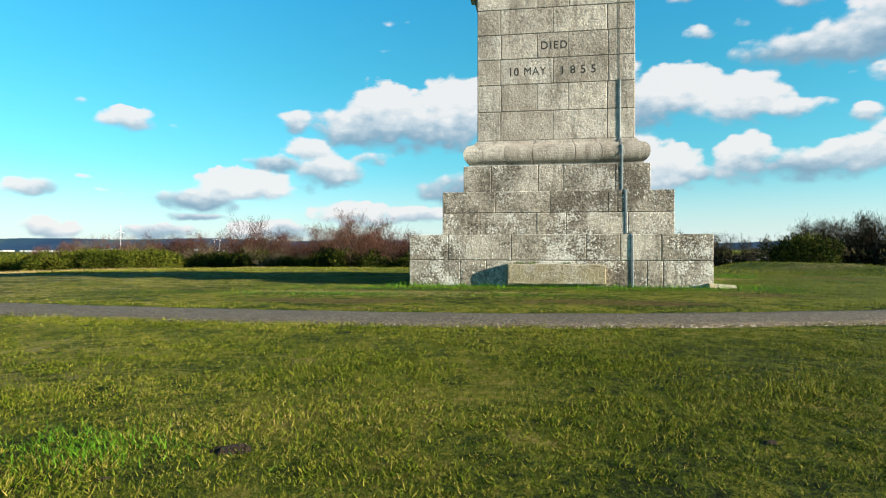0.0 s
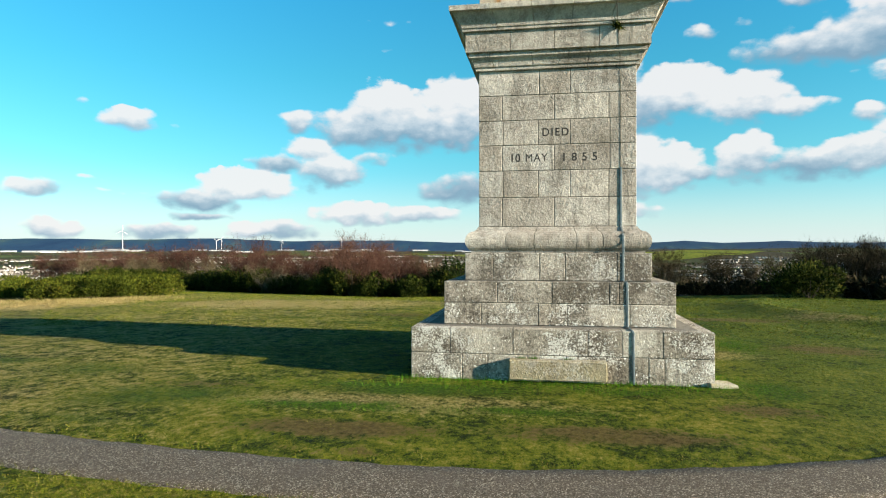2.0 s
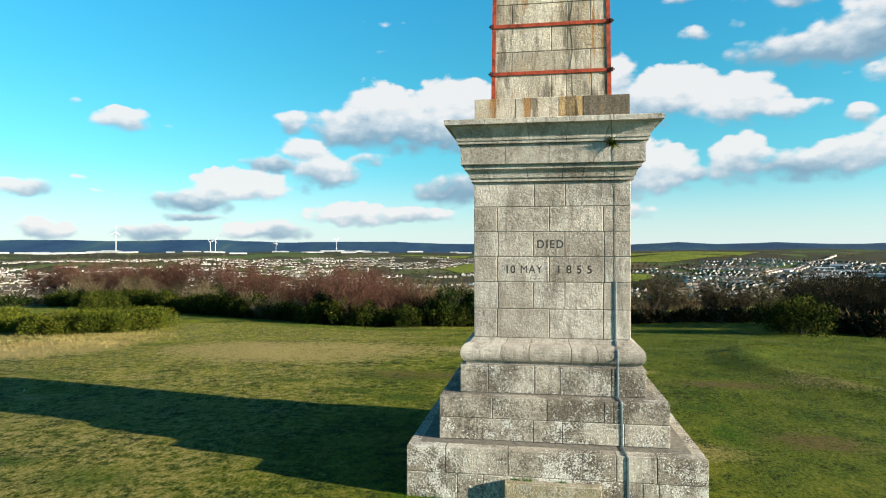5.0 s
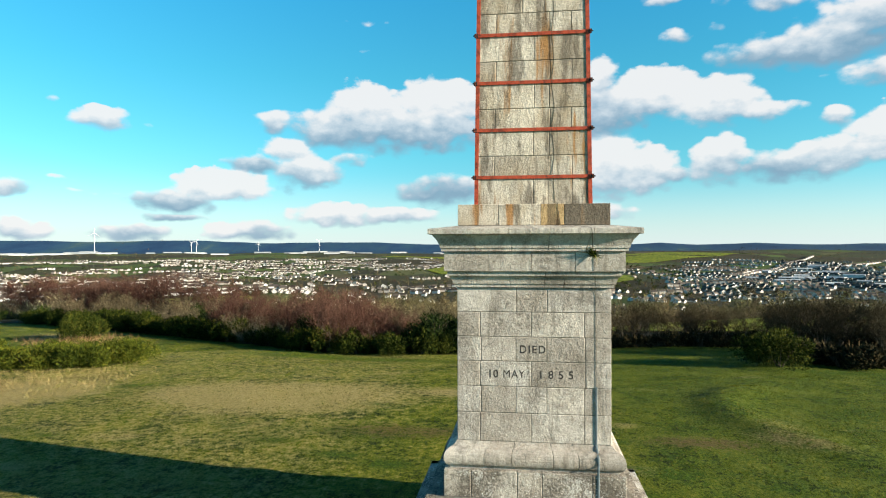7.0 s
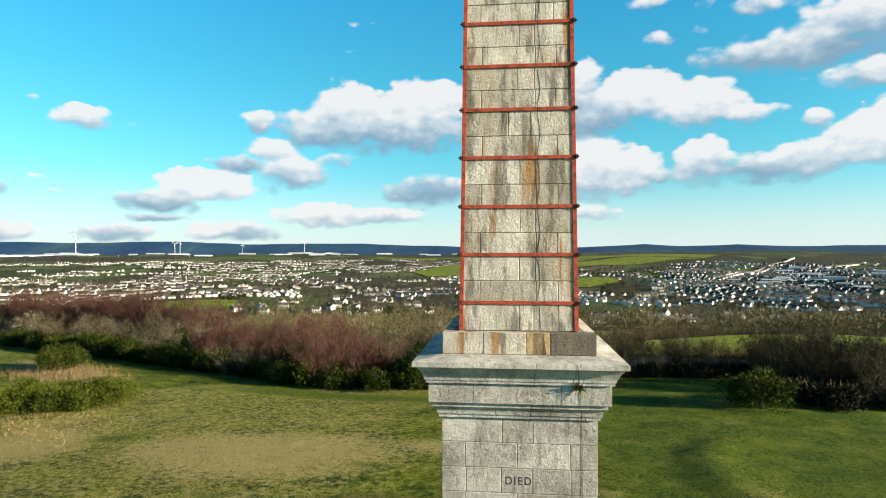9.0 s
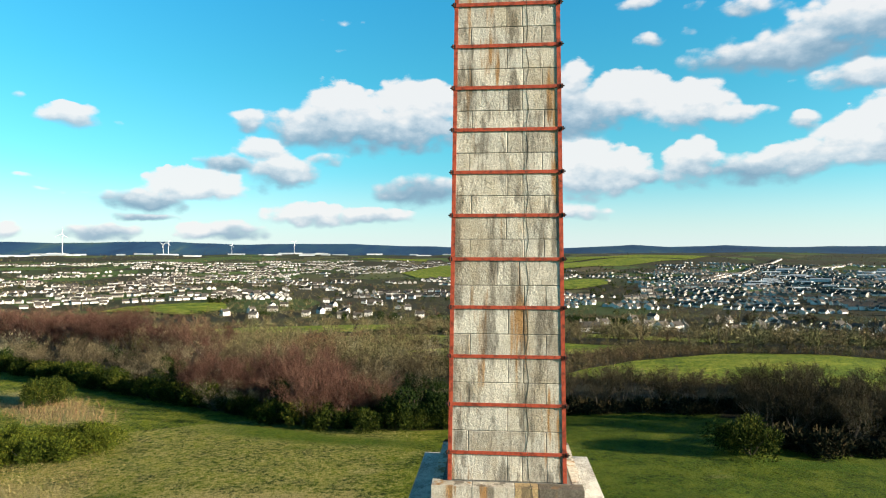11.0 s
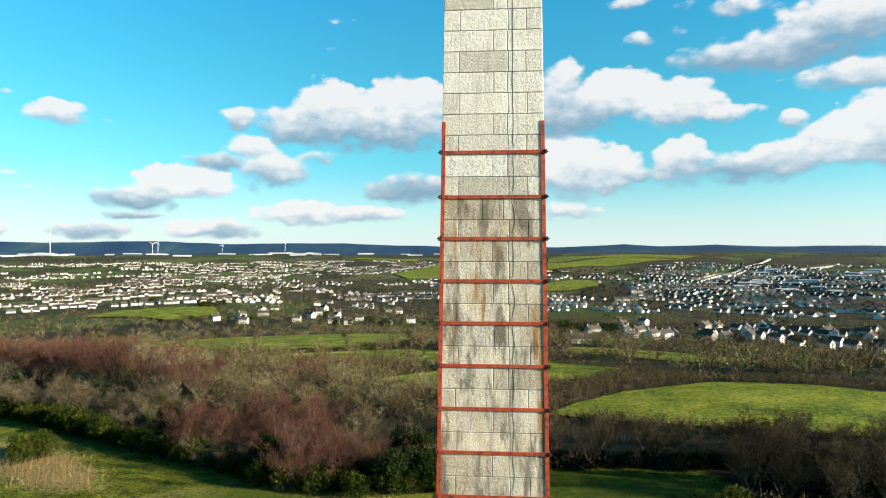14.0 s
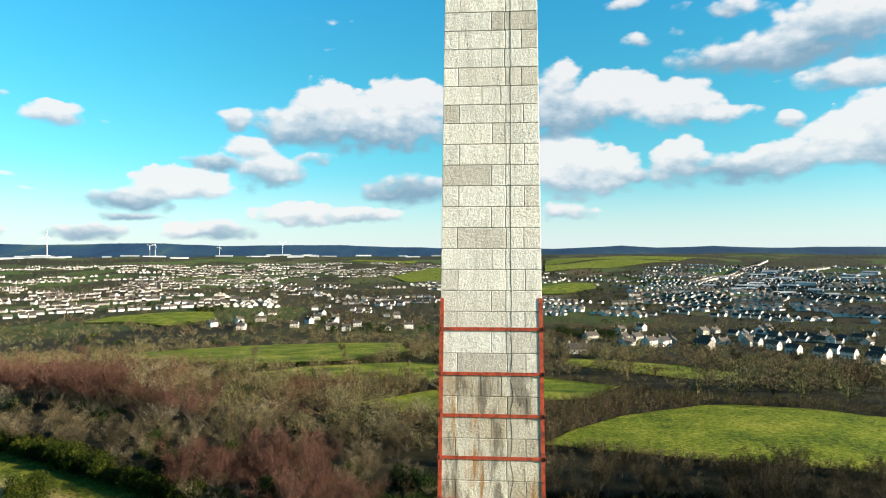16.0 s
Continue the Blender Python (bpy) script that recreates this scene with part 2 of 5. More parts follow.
GRANITE_BASE = granite("granite_lichened", (0.50, 0.47, 0.41), lichen=0.92, algae=0.9, dirt=0.45, film=0.50)
GRANITE_STEP = granite("granite_darkened", (0.47, 0.44, 0.39), lichen=0.6, algae=0.85, dirt=0.5, film=0.57)
GRANITE_DADO = granite("granite_dado", (0.47, 0.445, 0.41), lichen=0.12, algae=0.55, dirt=0.60, film=0.40)
GRANITE_CAP = granite("granite_cornice", (0.47, 0.45, 0.41), lichen=0.25, algae=0.6, dirt=0.6, film=0.44)
GRANITE_LOW = granite("granite_rust_stained", (0.565, 0.525, 0.455), lichen=0.0, algae=0.25, rust=0.85, dirt=0.34, film=0.36)
GRANITE_SEAT = granite("granite_mossy", (0.40, 0.36, 0.245), lichen=0.3, algae=0.25, dirt=0.4)
GRANITE_RUST = granite("granite_orange_stained", (0.46, 0.33, 0.17), algae=0.15, rust=0.9, dirt=0.4)
GRANITE_DARK = granite("granite_soot_dark", (0.20, 0.175, 0.14), algae=0.5, rust=0.35, dirt=0.4)
GRANITE_HIGH = granite("granite_clean", (0.64, 0.625, 0.59), lichen=0.0, algae=0.0, dirt=0.20)


def mortar_mat():
    m, n = material("mortar")
    p = n.place()
    col = n.ramp(n.noise(p, 9.0, 4.0), [(0.3, (0.10, 0.09, 0.075)), (0.7, (0.22, 0.205, 0.175))])
    n.surface(col, 0.95, 0.0, n.bump(n.noise(p, 40.0), 0.5, 0.01))
    return m


def iron_mat():
    m, n = material("red_lead_painted_iron")
    p = n.place()
    col = n.ramp(n.noise(p, 6.0, 6.0, 0.7), [(0.30, (0.055, 0.022, 0.016)), (0.43, (0.26, 0.045, 0.022)), (0.58, (0.46, 0.078, 0.036)), (0.8, (0.22, 0.05, 0.028))])
    n.surface(col, 0.65, 0.15, n.bump(n.noise(p, 60.0, 4.0, 0.7), 0.5, 0.004))
    return m


def plain_mat(name, lo, hi, scale, rough=0.8, metal=0.0, bump=0.4, dist=0.01, spec=0.3):
    m, n = material(name)
    p = n.place()
    v = n.noise(p, scale, 5.0, 0.6)
    n.surface(n.ramp(v, [(0.3, lo), (0.7, hi)]), rough, metal, n.bump(n.noise(p, scale * 6, 4.0), bump, dist), spec)
    return m


def island_mat(name, stops, rough=0.85, spread=0.25, size=0.35):
    """Foliage, twigs and other crowds of pieces: colour by piece, by thing and by a slow drift across the place."""
    m, n = material(name)
    rnd = n.add("ShaderNodeNewGeometry").outputs["Random Per Island"]
    thing = n.add("ShaderNodeObjectInfo").outputs["Random"]
    drift = n.noise(n.place(), size, 3.0)
    v = n.math("ADD", n.math("MULTIPLY_ADD", rnd, 0.75, -0.10), n.math("ADD", n.math("MULTIPLY_ADD", drift, 0.7, -0.2), n.math("MULTIPLY_ADD", thing, spread, -spread / 2)))
    n.surface(n.ramp(v, stops), rough, 0.0, None, 0.04)
    return m


def wood_mat(name, stops, k=1.05):
    """Leafless trees in a crowd: one hue for each crown, lighter and darker twigs in it."""
    m, n = material(name)
    twig = n.add("ShaderNodeNewGeometry").outputs["Random Per Island"]
    crown = n.add("ShaderNodeAttribute")
    crown.attribute_name = "crown"
    col = n.ramp(crown.outputs["Fac"], stops)
    shade = n.math("MULTIPLY_ADD", n.math("MULTIPLY", twig, twig), 1.45 * k, 0.28 * k)
    tone = n.add("ShaderNodeCombineXYZ")
    for s in tone.inputs:
        n.plug(s, shade)
    n.surface(n.mix(1.0, col, tone.outputs[0], "MULTIPLY"), 0.9, 0.0, None, 0.04)
    return m


MORTAR, IRON = mortar_mat(), iron_mat()
WOOD_MIX = wood_mat("mixed_winter_twigs", [(0.0, (0.115, 0.055, 0.034)), (0.16, (0.13, 0.075, 0.045)), (0.32, (0.12, 0.096, 0.048)), (0.55, (0.155, 0.13, 0.068)), (0.72, (0.115, 0.115, 0.045)), (0.86, (0.20, 0.175, 0.105)), (1.0, (0.30, 0.265, 0.18))])
HEDGE_MIX = wood_mat("hedge_twigs", [(0.0, (0.10, 0.060, 0.036)), (0.5, (0.135, 0.105, 0.055)), (0.8, (0.085, 0.088, 0.030)), (1.0, (0.18, 0.15, 0.08))])
BOLT = plain_mat("dark_bolt_iron", (0.018, 0.013, 0.012), (0.06, 0.035, 0.028), 12, 0.6, 0.3)
PIPE = plain_mat("galvanised_conduit", (0.075, 0.105, 0.12), (0.17, 0.215, 0.235), 7, 0.5, 0.35)
CABLE = plain_mat("dark_copper_cable", (0.035, 0.034, 0.026), (0.09, 0.085, 0.06), 9, 0.7, 0.1)
INK = plain_mat("inscription_paint", (0.012, 0.012, 0.012), (0.04, 0.038, 0.036), 20, 0.7)
GRASS = island_mat("grass_blades", [(0.0, (0.006, 0.013, 0.002)), (0.28, (0.042, 0.074, 0.004)), (0.50, (0.105, 0.135, 0.009)), (0.68, (0.170, 0.165, 0.020)), (0.85, (0.23, 0.19, 0.05)), (1.0, (0.32, 0.26, 0.10))], size=0.5)
LUSH = island_mat("lush_grass_blades", [(0.0, (0.016, 0.055, 0.003)), (0.5, (0.058, 0.165, 0.009)), (1.0, (0.13, 0.25, 0.02))], size=0.8)
STRAW = island_mat("dry_grass_blades", [(0.0, (0.11, 0.085, 0.028)), (0.5, (0.26, 0.205, 0.085)), (1.0, (0.42, 0.35, 0.18))])
RUSH = island_mat("brown_rush", [(0.0, (0.08, 0.045, 0.022)), (0.6, (0.20, 0.115, 0.06)), (1.0, (0.32, 0.22, 0.12))])
BARK = plain_mat("grey_bark", (0.030, 0.024, 0.018), (0.095, 0.078, 0.058), 6, 0.95, 0.0, 0.6, 0.02)
TWIG_RED = island_mat("red_brown_twigs", [(0.0, (0.018, 0.010, 0.008)), (0.45, (0.066, 0.032, 0.023)), (0.75, (0.115, 0.058, 0.042)), (1.0, (0.20, 0.13, 0.09))], size=0.05)
TWIG_BROWN = island_mat("brown_twigs", [(0.0, (0.013, 0.011, 0.007)), (0.45, (0.056, 0.044, 0.025)), (0.75, (0.115, 0.092, 0.052)), (1.0, (0.25, 0.21, 0.13))], size=0.04, spread=0.4)
TWIG_DARK = island_mat("dark_olive_twigs", [(0.0, (0.008, 0.007, 0.004)), (0.45, (0.034, 0.028, 0.015)), (0.75, (0.075, 0.062, 0.034)), (1.0, (0.17, 0.145, 0.09))], size=0.04, spread=0.4)
TWIG_GREY = island_mat("pale_lichened_twigs", [(0.0, (0.022, 0.018, 0.011)), (0.5, (0.105, 0.086, 0.052)), (1.0, (0.32, 0.275, 0.18))], size=0.06)
GORSE = island_mat("gorse_spines", [(0.0, (0.005, 0.009, 0.002)), (0.45, (0.022, 0.034, 0.005)), (0.78, (0.062, 0.070, 0.010)), (0.95, (0.13, 0.115, 0.02)), (1.0, (0.36, 0.27, 0.02))], size=0.25)
# Sunlit copy of the gorse: lightened in colour, with yellow flower tips.
GORSE_SUNNY = island_mat("sunlit_flowering_gorse", [(0.0, (0.010, 0.018, 0.003)), (0.4, (0.045, 0.062, 0.007)), (0.75, (0.105, 0.11, 0.012)), (0.93, (0.20, 0.165, 0.02)), (1.0, (0.46, 0.35, 0.02))], size=0.25)
HOLLY = island_mat("dark_evergreen_leaves", [(0.0, (0.004, 0.008, 0.003)), (0.5, (0.014, 0.026, 0.006)), (0.85, (0.045, 0.062, 0.012)), (1.0, (0.09, 0.10, 0.02))], size=0.2)
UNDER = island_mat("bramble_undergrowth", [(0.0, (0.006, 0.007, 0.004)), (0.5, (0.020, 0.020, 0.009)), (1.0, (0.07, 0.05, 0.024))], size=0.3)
WALL_WHITE = island_mat("rendered_walls", [(0.0, (0.16, 0.14, 0.12)), (0.22, (0.34, 0.31, 0.28)), (0.5, (0.62, 0.61, 0.59)), (0.75, (0.42, 0.39, 0.35)), (1.0, (0.20, 0.165, 0.135))], 0.8, 0.2, 0.02)
WALL_HOUSE = plain_mat("white_render", (0.52, 0.485, 0.43), (0.66, 0.62, 0.56), 0.6, 0.85, 0.0, 0.1)
ROOF_SLATE = island_mat("slate_roofs", [(0.0, (0.035, 0.032, 0.030)), (0.45, (0.070, 0.063, 0.057)), (0.75, (0.125, 0.105, 0.088)), (1.0, (0.17, 0.105, 0.077))], 0.7, 0.2, 0.02)
WALL_STONE = island_mat("stone_walls", [(0.0, (0.18, 0.165, 0.14)), (0.6, (0.32, 0.29, 0.24)), (1.0, (0.45, 0.41, 0.34))], 0.9, 0.2, 0.02)
SHED = island_mat("pale_sheet_metal", [(0.0, (0.22, 0.25, 0.28)), (0.5, (0.42, 0.44, 0.45)), (1.0, (0.70, 0.70, 0.69))], 0.6, 0.2, 0.02)
GLASS = plain_mat("dark_window_glass", (0.02, 0.025, 0.03), (0.05, 0.06, 0.07), 3, 0.15, 0.0, 0.0, 0.01, 0.6)
WHITE = plain_mat("white_coated_steel", (0.70, 0.71, 0.72), (0.80, 0.80, 0.80), 0.5, 0.5, 0.0, 0.0)


def path_mat():
    m, n = material("worn_tarmac_with_chippings")
    p = n.place()
    chip = n.voronoi(p, 55.0, "F1", "Color")
    sep = n.add("ShaderNodeSeparateColor")
    n.plug(sep.inputs[0], chip)
    col = n.ramp(sep.outputs[0], [(0.0, (0.045, 0.036, 0.026)), (0.6, (0.100, 0.080, 0.058)), (0.86, (0.19, 0.16, 0.12)), (1.0, (0.42, 0.38, 0.31))])
    col = n.mix(n.math("MULTIPLY", n.step(n.noise(p, 1.3, 5.0), 0.5, 0.7), 0.5), col, (0.095, 0.078, 0.062))
    n.surface(col, 0.9, 0.0, n.bump(n.math("SUBTRACT", 1.0, n.voronoi(p, 55.0)), 0.6, 0.012))
    return m


def ground_mat():
    """Turf near the monument, rough pasture, town ground and, further off, moorland tinted blue for distance haze;
    straw patches where the attribute says so.
    """
    m, n = material("turf_and_country")
    p = n.place()
    marks = []
    for name in ("dry", "lush", "far", "shaded_floor", "worn", "thatch_shade"):
        node = n.add("ShaderNodeAttribute")
        node.attribute_name = name
        marks.append(node.outputs["Fac"])
    at, lush, far, shaded_floor, worn, thatch_shade = marks
    a, b, c = n.noise(p, 0.35, 5.0, 0.62), n.noise(p, 2.3, 5.0, 0.65), n.noise(n.place((1, 0.7, 1)), 9.0, 7.0, 0.78)
    fine = n.noise(p, 28.0, 5.0, 0.8)
    v = n.math("ADD", n.math("ADD", n.math("MULTIPLY_ADD", a, 0.9, -0.04), n.math("MULTIPLY_ADD", fine, 1.1, -0.55)), n.math("ADD", n.math("MULTIPLY_ADD", b, 1.1, -0.55), n.math("MULTIPLY_ADD", c, 1.4, -0.70)))
    turf = n.ramp(v, [(0.18, (0.012, 0.024, 0.002)), (0.34, (0.070, 0.108, 0.005)), (0.52, (0.175, 0.195, 0.014)), (0.68, (0.27, 0.24, 0.036)), (0.90, (0.46, 0.37, 0.12))])
    dry = n.ramp(c, [(0.3, (0.15, 0.13, 0.03)), (0.5, (0.36, 0.29, 0.105)), (0.68, (0.56, 0.46, 0.22))])
    green = n.ramp(n.math("ADD", n.math("MULTIPLY", c, 0.6), n.math("MULTIPLY", fine, 0.4)), [(0.38, (0.006, 0.020, 0.002)), (0.49, (0.040, 0.088, 0.005)), (0.60, (0.115, 0.180, 0.012))])
    col = n.mix(n.step(n.math("ADD", at, n.math("ADD", n.math("MULTIPLY_ADD", b, 1.4, -0.7), n.math("MULTIPLY_ADD", c, 1.2, -0.6))), 0.20, 0.80), turf, dry)
    col = n.mix(n.step(n.math("ADD", lush, n.math("MULTIPLY_ADD", b, 1.4, -0.7)), 0.3, 0.8), col, green)
    bare = n.ramp(c, [(0.3, (0.055, 0.038, 0.012)), (0.55, (0.15, 0.105, 0.04)), (0.75, (0.24, 0.185, 0.075))])
    col = n.mix(n.step(n.math("ADD", worn, n.math("ADD", n.math("MULTIPLY_ADD", b, 1.5, -0.75), n.math("MULTIPLY_ADD", c, 1.5, -0.75))), 0.3, 0.75, 0.0, 0.85), col, bare)
    # Soil among the near blades, with the shade between them painted in.
    col = n.mix(n.math("MULTIPLY", thatch_shade, 0.30), col, n.ramp(c, [(0.35, (0.010, 0.014, 0.003)), (0.6, (0.050, 0.055, 0.012))]))
    patch = n.voronoi(n.place((0.006, 0.0035, 0)), 1.0, "F1", "Color")
    sep = n.add("ShaderNodeSeparateColor")
    n.plug(sep.inputs[0], patch)
    country = n.ramp(sep.outputs[0], [(0.0, (0.030, 0.028, 0.014)), (0.4, (0.050, 0.043, 0.022)), (0.6, (0.036, 0.056, 0.015)), (0.8, (0.085, 0.14, 0.028)), (1.0, (0.11, 0.085, 0.045))])
    country = n.mix(n.math("MULTIPLY", n.noise(p, 0.02, 5.0), 0.6), country, (0.042, 0.037, 0.020))
    # Skyline moorland: heather and grass tones with the blue of distance haze mixed in.
    moor_haze = n.ramp(n.noise(n.place((0.0030, 0.0011, 0)), 1.0, 7.0, 0.68), [(0.36, (0.012, 0.036, 0.085)), (0.48, (0.018, 0.050, 0.105)), (0.60, (0.026, 0.066, 0.105)), (0.68, (0.065, 0.105, 0.10)), (0.78, (0.10, 0.10, 0.09))])
    # Thicket ground: brown litter, darkened in its colour for shade under the trees.
    col = n.mix(n.step(shaded_floor, 0.2, 0.8), col, n.ramp(c, [(0.3, (0.008, 0.009, 0.004)), (0.7, (0.034, 0.030, 0.014))]))
    col = n.mix(n.step(far, 0.19, 0.44), col, country)
    col = n.mix(n.step(far, 0.895, 0.915), col, moor_haze)
    tuft = n.math("ADD", n.noise(p, 5.0, 7.0, 0.78), n.math("MULTIPLY", n.noise(p, 45.0, 3.0, 0.7), 0.5))
    n.surface(col, 0.95, 0.0, n.bump(tuft, 1.0, 0.30), 0.1)
    return m


def field_mat():
    m, n = material("winter_pasture")
    p = n.place()
    v = n.math("ADD", n.math("MULTIPLY", n.noise(p, 0.07, 4.0), 0.35), n.math("MULTIPLY", n.noise(p, 1.1, 6.0, 0.85), 0.68))
    col = n.ramp(v, [(0.41, (0.018, 0.040, 0.003)), (0.48, (0.085, 0.125, 0.008)), (0.55, (0.19, 0.215, 0.016)), (0.63, (0.36, 0.32, 0.06))])
    n.surface(col, 0.95, 0.0, n.bump(n.noise(p, 1.6, 6.0, 0.8), 1.0, 0.28), 0.1)
    return m


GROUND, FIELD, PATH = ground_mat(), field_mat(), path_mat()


# ---- mesh helpers ----
def mesh_of(name, verts, faces, mat=None, smooth=False):
    me = bpy.data.meshes.new(name)
    me.from_pydata([tuple(v) for v in verts], [], faces)
    if mat is not None:
        for one in (mat if isinstance(mat, (list, tuple)) else [mat]):
            me.materials.append(one)
    if smooth:
        me.polygons.foreach_set("use_smooth", [True] * len(me.polygons))
    return me


def tri_mesh(name, tris, mat):
    """A mesh of loose triangles from an array of shape (n, 3, 3)."""
    count = len(tris)
    me = bpy.data.meshes.new(name)
    me.vertices.add(count * 3)
    me.vertices.foreach_set("co", np.ascontiguousarray(tris, dtype=np.float32).ravel())
    me.loops.add(count * 3)
    me.loops.foreach_set("vertex_index", np.arange(count * 3, dtype=np.int32))
    me.polygons.add(count)
    me.polygons.foreach_set("loop_start", np.arange(0, count * 3, 3, dtype=np.int32))
    me.update(calc_edges=True)
    me.validate()
    me.materials.append(mat)
    return me


def part(name, me, parent, label="", at=None):
    ob = new(name, me)
    ob.parent = parent
    if at is not None:
        ob.matrix_basis = at
    return tagged(ob, label) if label else ob


def box_data(x0, x1, y0, y1, z0, z1):
    v = [(x, y, z) for z in (z0, z1) for y in (y0, y1) for x in (x0, x1)]
    f = [(0, 2, 3, 1), (4, 5, 7, 6), (0, 1, 5, 4), (2, 6, 7, 3), (0, 4, 6, 2), (1, 3, 7, 5)]
    return v, f


def joined(pieces):
    verts, faces = [], []
    for v, f in pieces:
        k = len(verts)
        verts += v
        faces += [tuple(i + k for i in q) for q in f]
    return verts, faces


def tube(points, radii, sides=6):
    """A tapered tube along points."""
    pts = [Vector(p) for p in points]
    verts, faces = [], []
    for i, p in enumerate(pts):
        way = (pts[min(i + 1, len(pts) - 1)] - pts[max(i - 1, 0)]).normalized()
        a = way.orthogonal().normalized()
        b = way.cross(a)
        r = radii[i] if isinstance(radii, (list, tuple)) else radii
        for k in range(sides):
            w = 2 * math.pi * k / sides
            verts.append(tuple(p + a * (r * math.cos(w)) + b * (r * math.sin(w))))
    for i in range(len(pts) - 1):
        for k in range(sides):
            a, b = i * sides + k, i * sides + (k + 1) % sides
            faces.append((a, b, b + sides, a + sides))
    faces.append(tuple(range(sides))[::-1])
    faces.append(tuple(range((len(pts) - 1) * sides, len(pts) * sides)))
    return verts, faces


def slivers(base, way, length, width, rng):
    """Thin triangles: base points, unit directions, lengths and widths, as arrays."""
    side = np.cross(way, rng.normal(size=way.shape))
    side /= np.linalg.norm(side, axis=1, keepdims=True) + 1e-9
    w = (np.asarray(width) * 0.5).reshape(-1, 1)
    tip = base + way * np.asarray(length).reshape(-1, 1)
    return np.stack([base - side * w, base + side * w, tip], axis=1)


def ribbon(points, width, thick):
    """A flat strip along points on a face that looks towards -y; its back lies on the points."""
    verts, faces = [], []
    pts = [Vector(p) for p in points]
    for i, p in enumerate(pts):
        way = (pts[min(i + 1, len(pts) - 1)] - pts[max(i - 1, 0)]).normalized()
        out = Vector((1, 0, 0)).cross(way).normalized()
        if out.y > 0 or (abs(out.y) < 0.2 and out.z < 0):
            out = -out
        side = Vector((1, 0, 0)) * (width / 2)
        verts += [tuple(p - side), tuple(p + side), tuple(p + side * 0.6 + out * thick), tuple(p - side * 0.6 + out * thick)]
    for i in range(len(pts) - 1):
        a, b = i * 4, i * 4 + 4
        faces += [(a + k, a + (k + 1) % 4, b + (k + 1) % 4, b + k) for k in range(4)]
    faces += [(3, 2, 1, 0), tuple(range(len(verts) - 4, len(verts)))]
    return verts, faces


# ---- the lie of the land ----
R_STEP = np.array([0, 6, 12, 20, 30, 45, 60, 80, 120, 200, 312, 450, 600, 800, 1200, 1800, 2400, 3000, 3800, 4400, 4900])
H_STEP = np.array([0, 0, -.09, -.23, -.6, -1.6, -2.6, -3.9, -7, -14, -25, -40, -54, -63, -66, -60, -49, -37, -19, -8, 20])


# height of the skyline hills by direction
RIDGE_AZ = np.array([-1.2, -0.695, -0.631, -0.57, -0.513, -0.465, -0.411, -0.344, -0.28, -0.221, -0.15, -0.073, 0.0, 0.096, 0.166, 0.217, 0.259, 0.346, 0.40, 0.55, 1.2])
RIDGE_H = np.array([62, 71, 69, 74, 84, 72, 57, 71, 66, 68, 52, 44, 38, 40, 49, 61, 48, 55, 46, 48, 40])


def land(x, y):
    """Height of the ground."""
    x, y = np.asarray(x, float), np.asarray(y, float)
    r = np.hypot(x, y)
    az = np.arctan2(x, y)
    flank = np.clip((np.abs(az + 0.12) - 0.25) / 0.4, 0, 1) * np.clip((300 - r) / 150, 0, 1)
    z = np.interp(r, R_STEP, H_STEP) * (1 - 0.45 * flank)
    roll = np.clip((r - 250) / 900, 0, 1)
    z = z + roll * (5 * np.sin(x * 0.0042 + 1.3) * np.cos(y * 0.0031) + 3 * np.sin(x * 0.011 + y * 0.007))
    rise = np.clip((r - 2200) / 1000, 0, 1)
    z = z + 14 * np.clip((az - 0.04) / 0.1, 0, 1) * rise * rise * (3 - 2 * rise)
    rim = np.clip((r - 4420) / 460, 0, 1)
    rim = rim * rim * (3 - 2 * rim)
    z = z * (1 - rim) + rim * (np.interp(az, RIDGE_AZ, RIDGE_H) + 2.5 * np.sin(az * 41) + 1.5 * np.sin(az * 97))
    far_bank = np.hypot(x - 21.5, y - 19.5)
    z = z + 0.42 * np.exp(-((far_bank - 9.0) / 1.7) ** 2) * np.clip((19 - x) / 4, 0, 1)
    near = np.clip(1 - r / 90, 0, 1)
    return z + near * (0.025 * np.sin(x * 0.9 + 0.5) * np.sin(y * 0.7) + 0.012 * np.sin(x * 2.1 + y * 1.3)) * np.clip((r - 6) / 4, 0, 1) * (1 - np.exp(-((y + 11) / 3.5) ** 2))


def blob(x, y, cx, cy, rx, ry, turn=0.0):
    c, s = math.cos(turn), math.sin(turn)
    u, v = (x - cx) * c + (y - cy) * s, -(x - cx) * s + (y - cy) * c
    return np.clip(1.3 - np.sqrt((u / rx) ** 2 + (v / ry) ** 2), 0, 1)


def path_mid(x):
    """The footpath's middle line in front of the monument."""
    d = np.asarray(x, float) + 2.5
    k = np.abs(d)
    return -11.5 + np.where(d < 0, 0.0128, 0.0306) * k ** 2 * (1 - np.clip(k / 60, 0, 0.5))


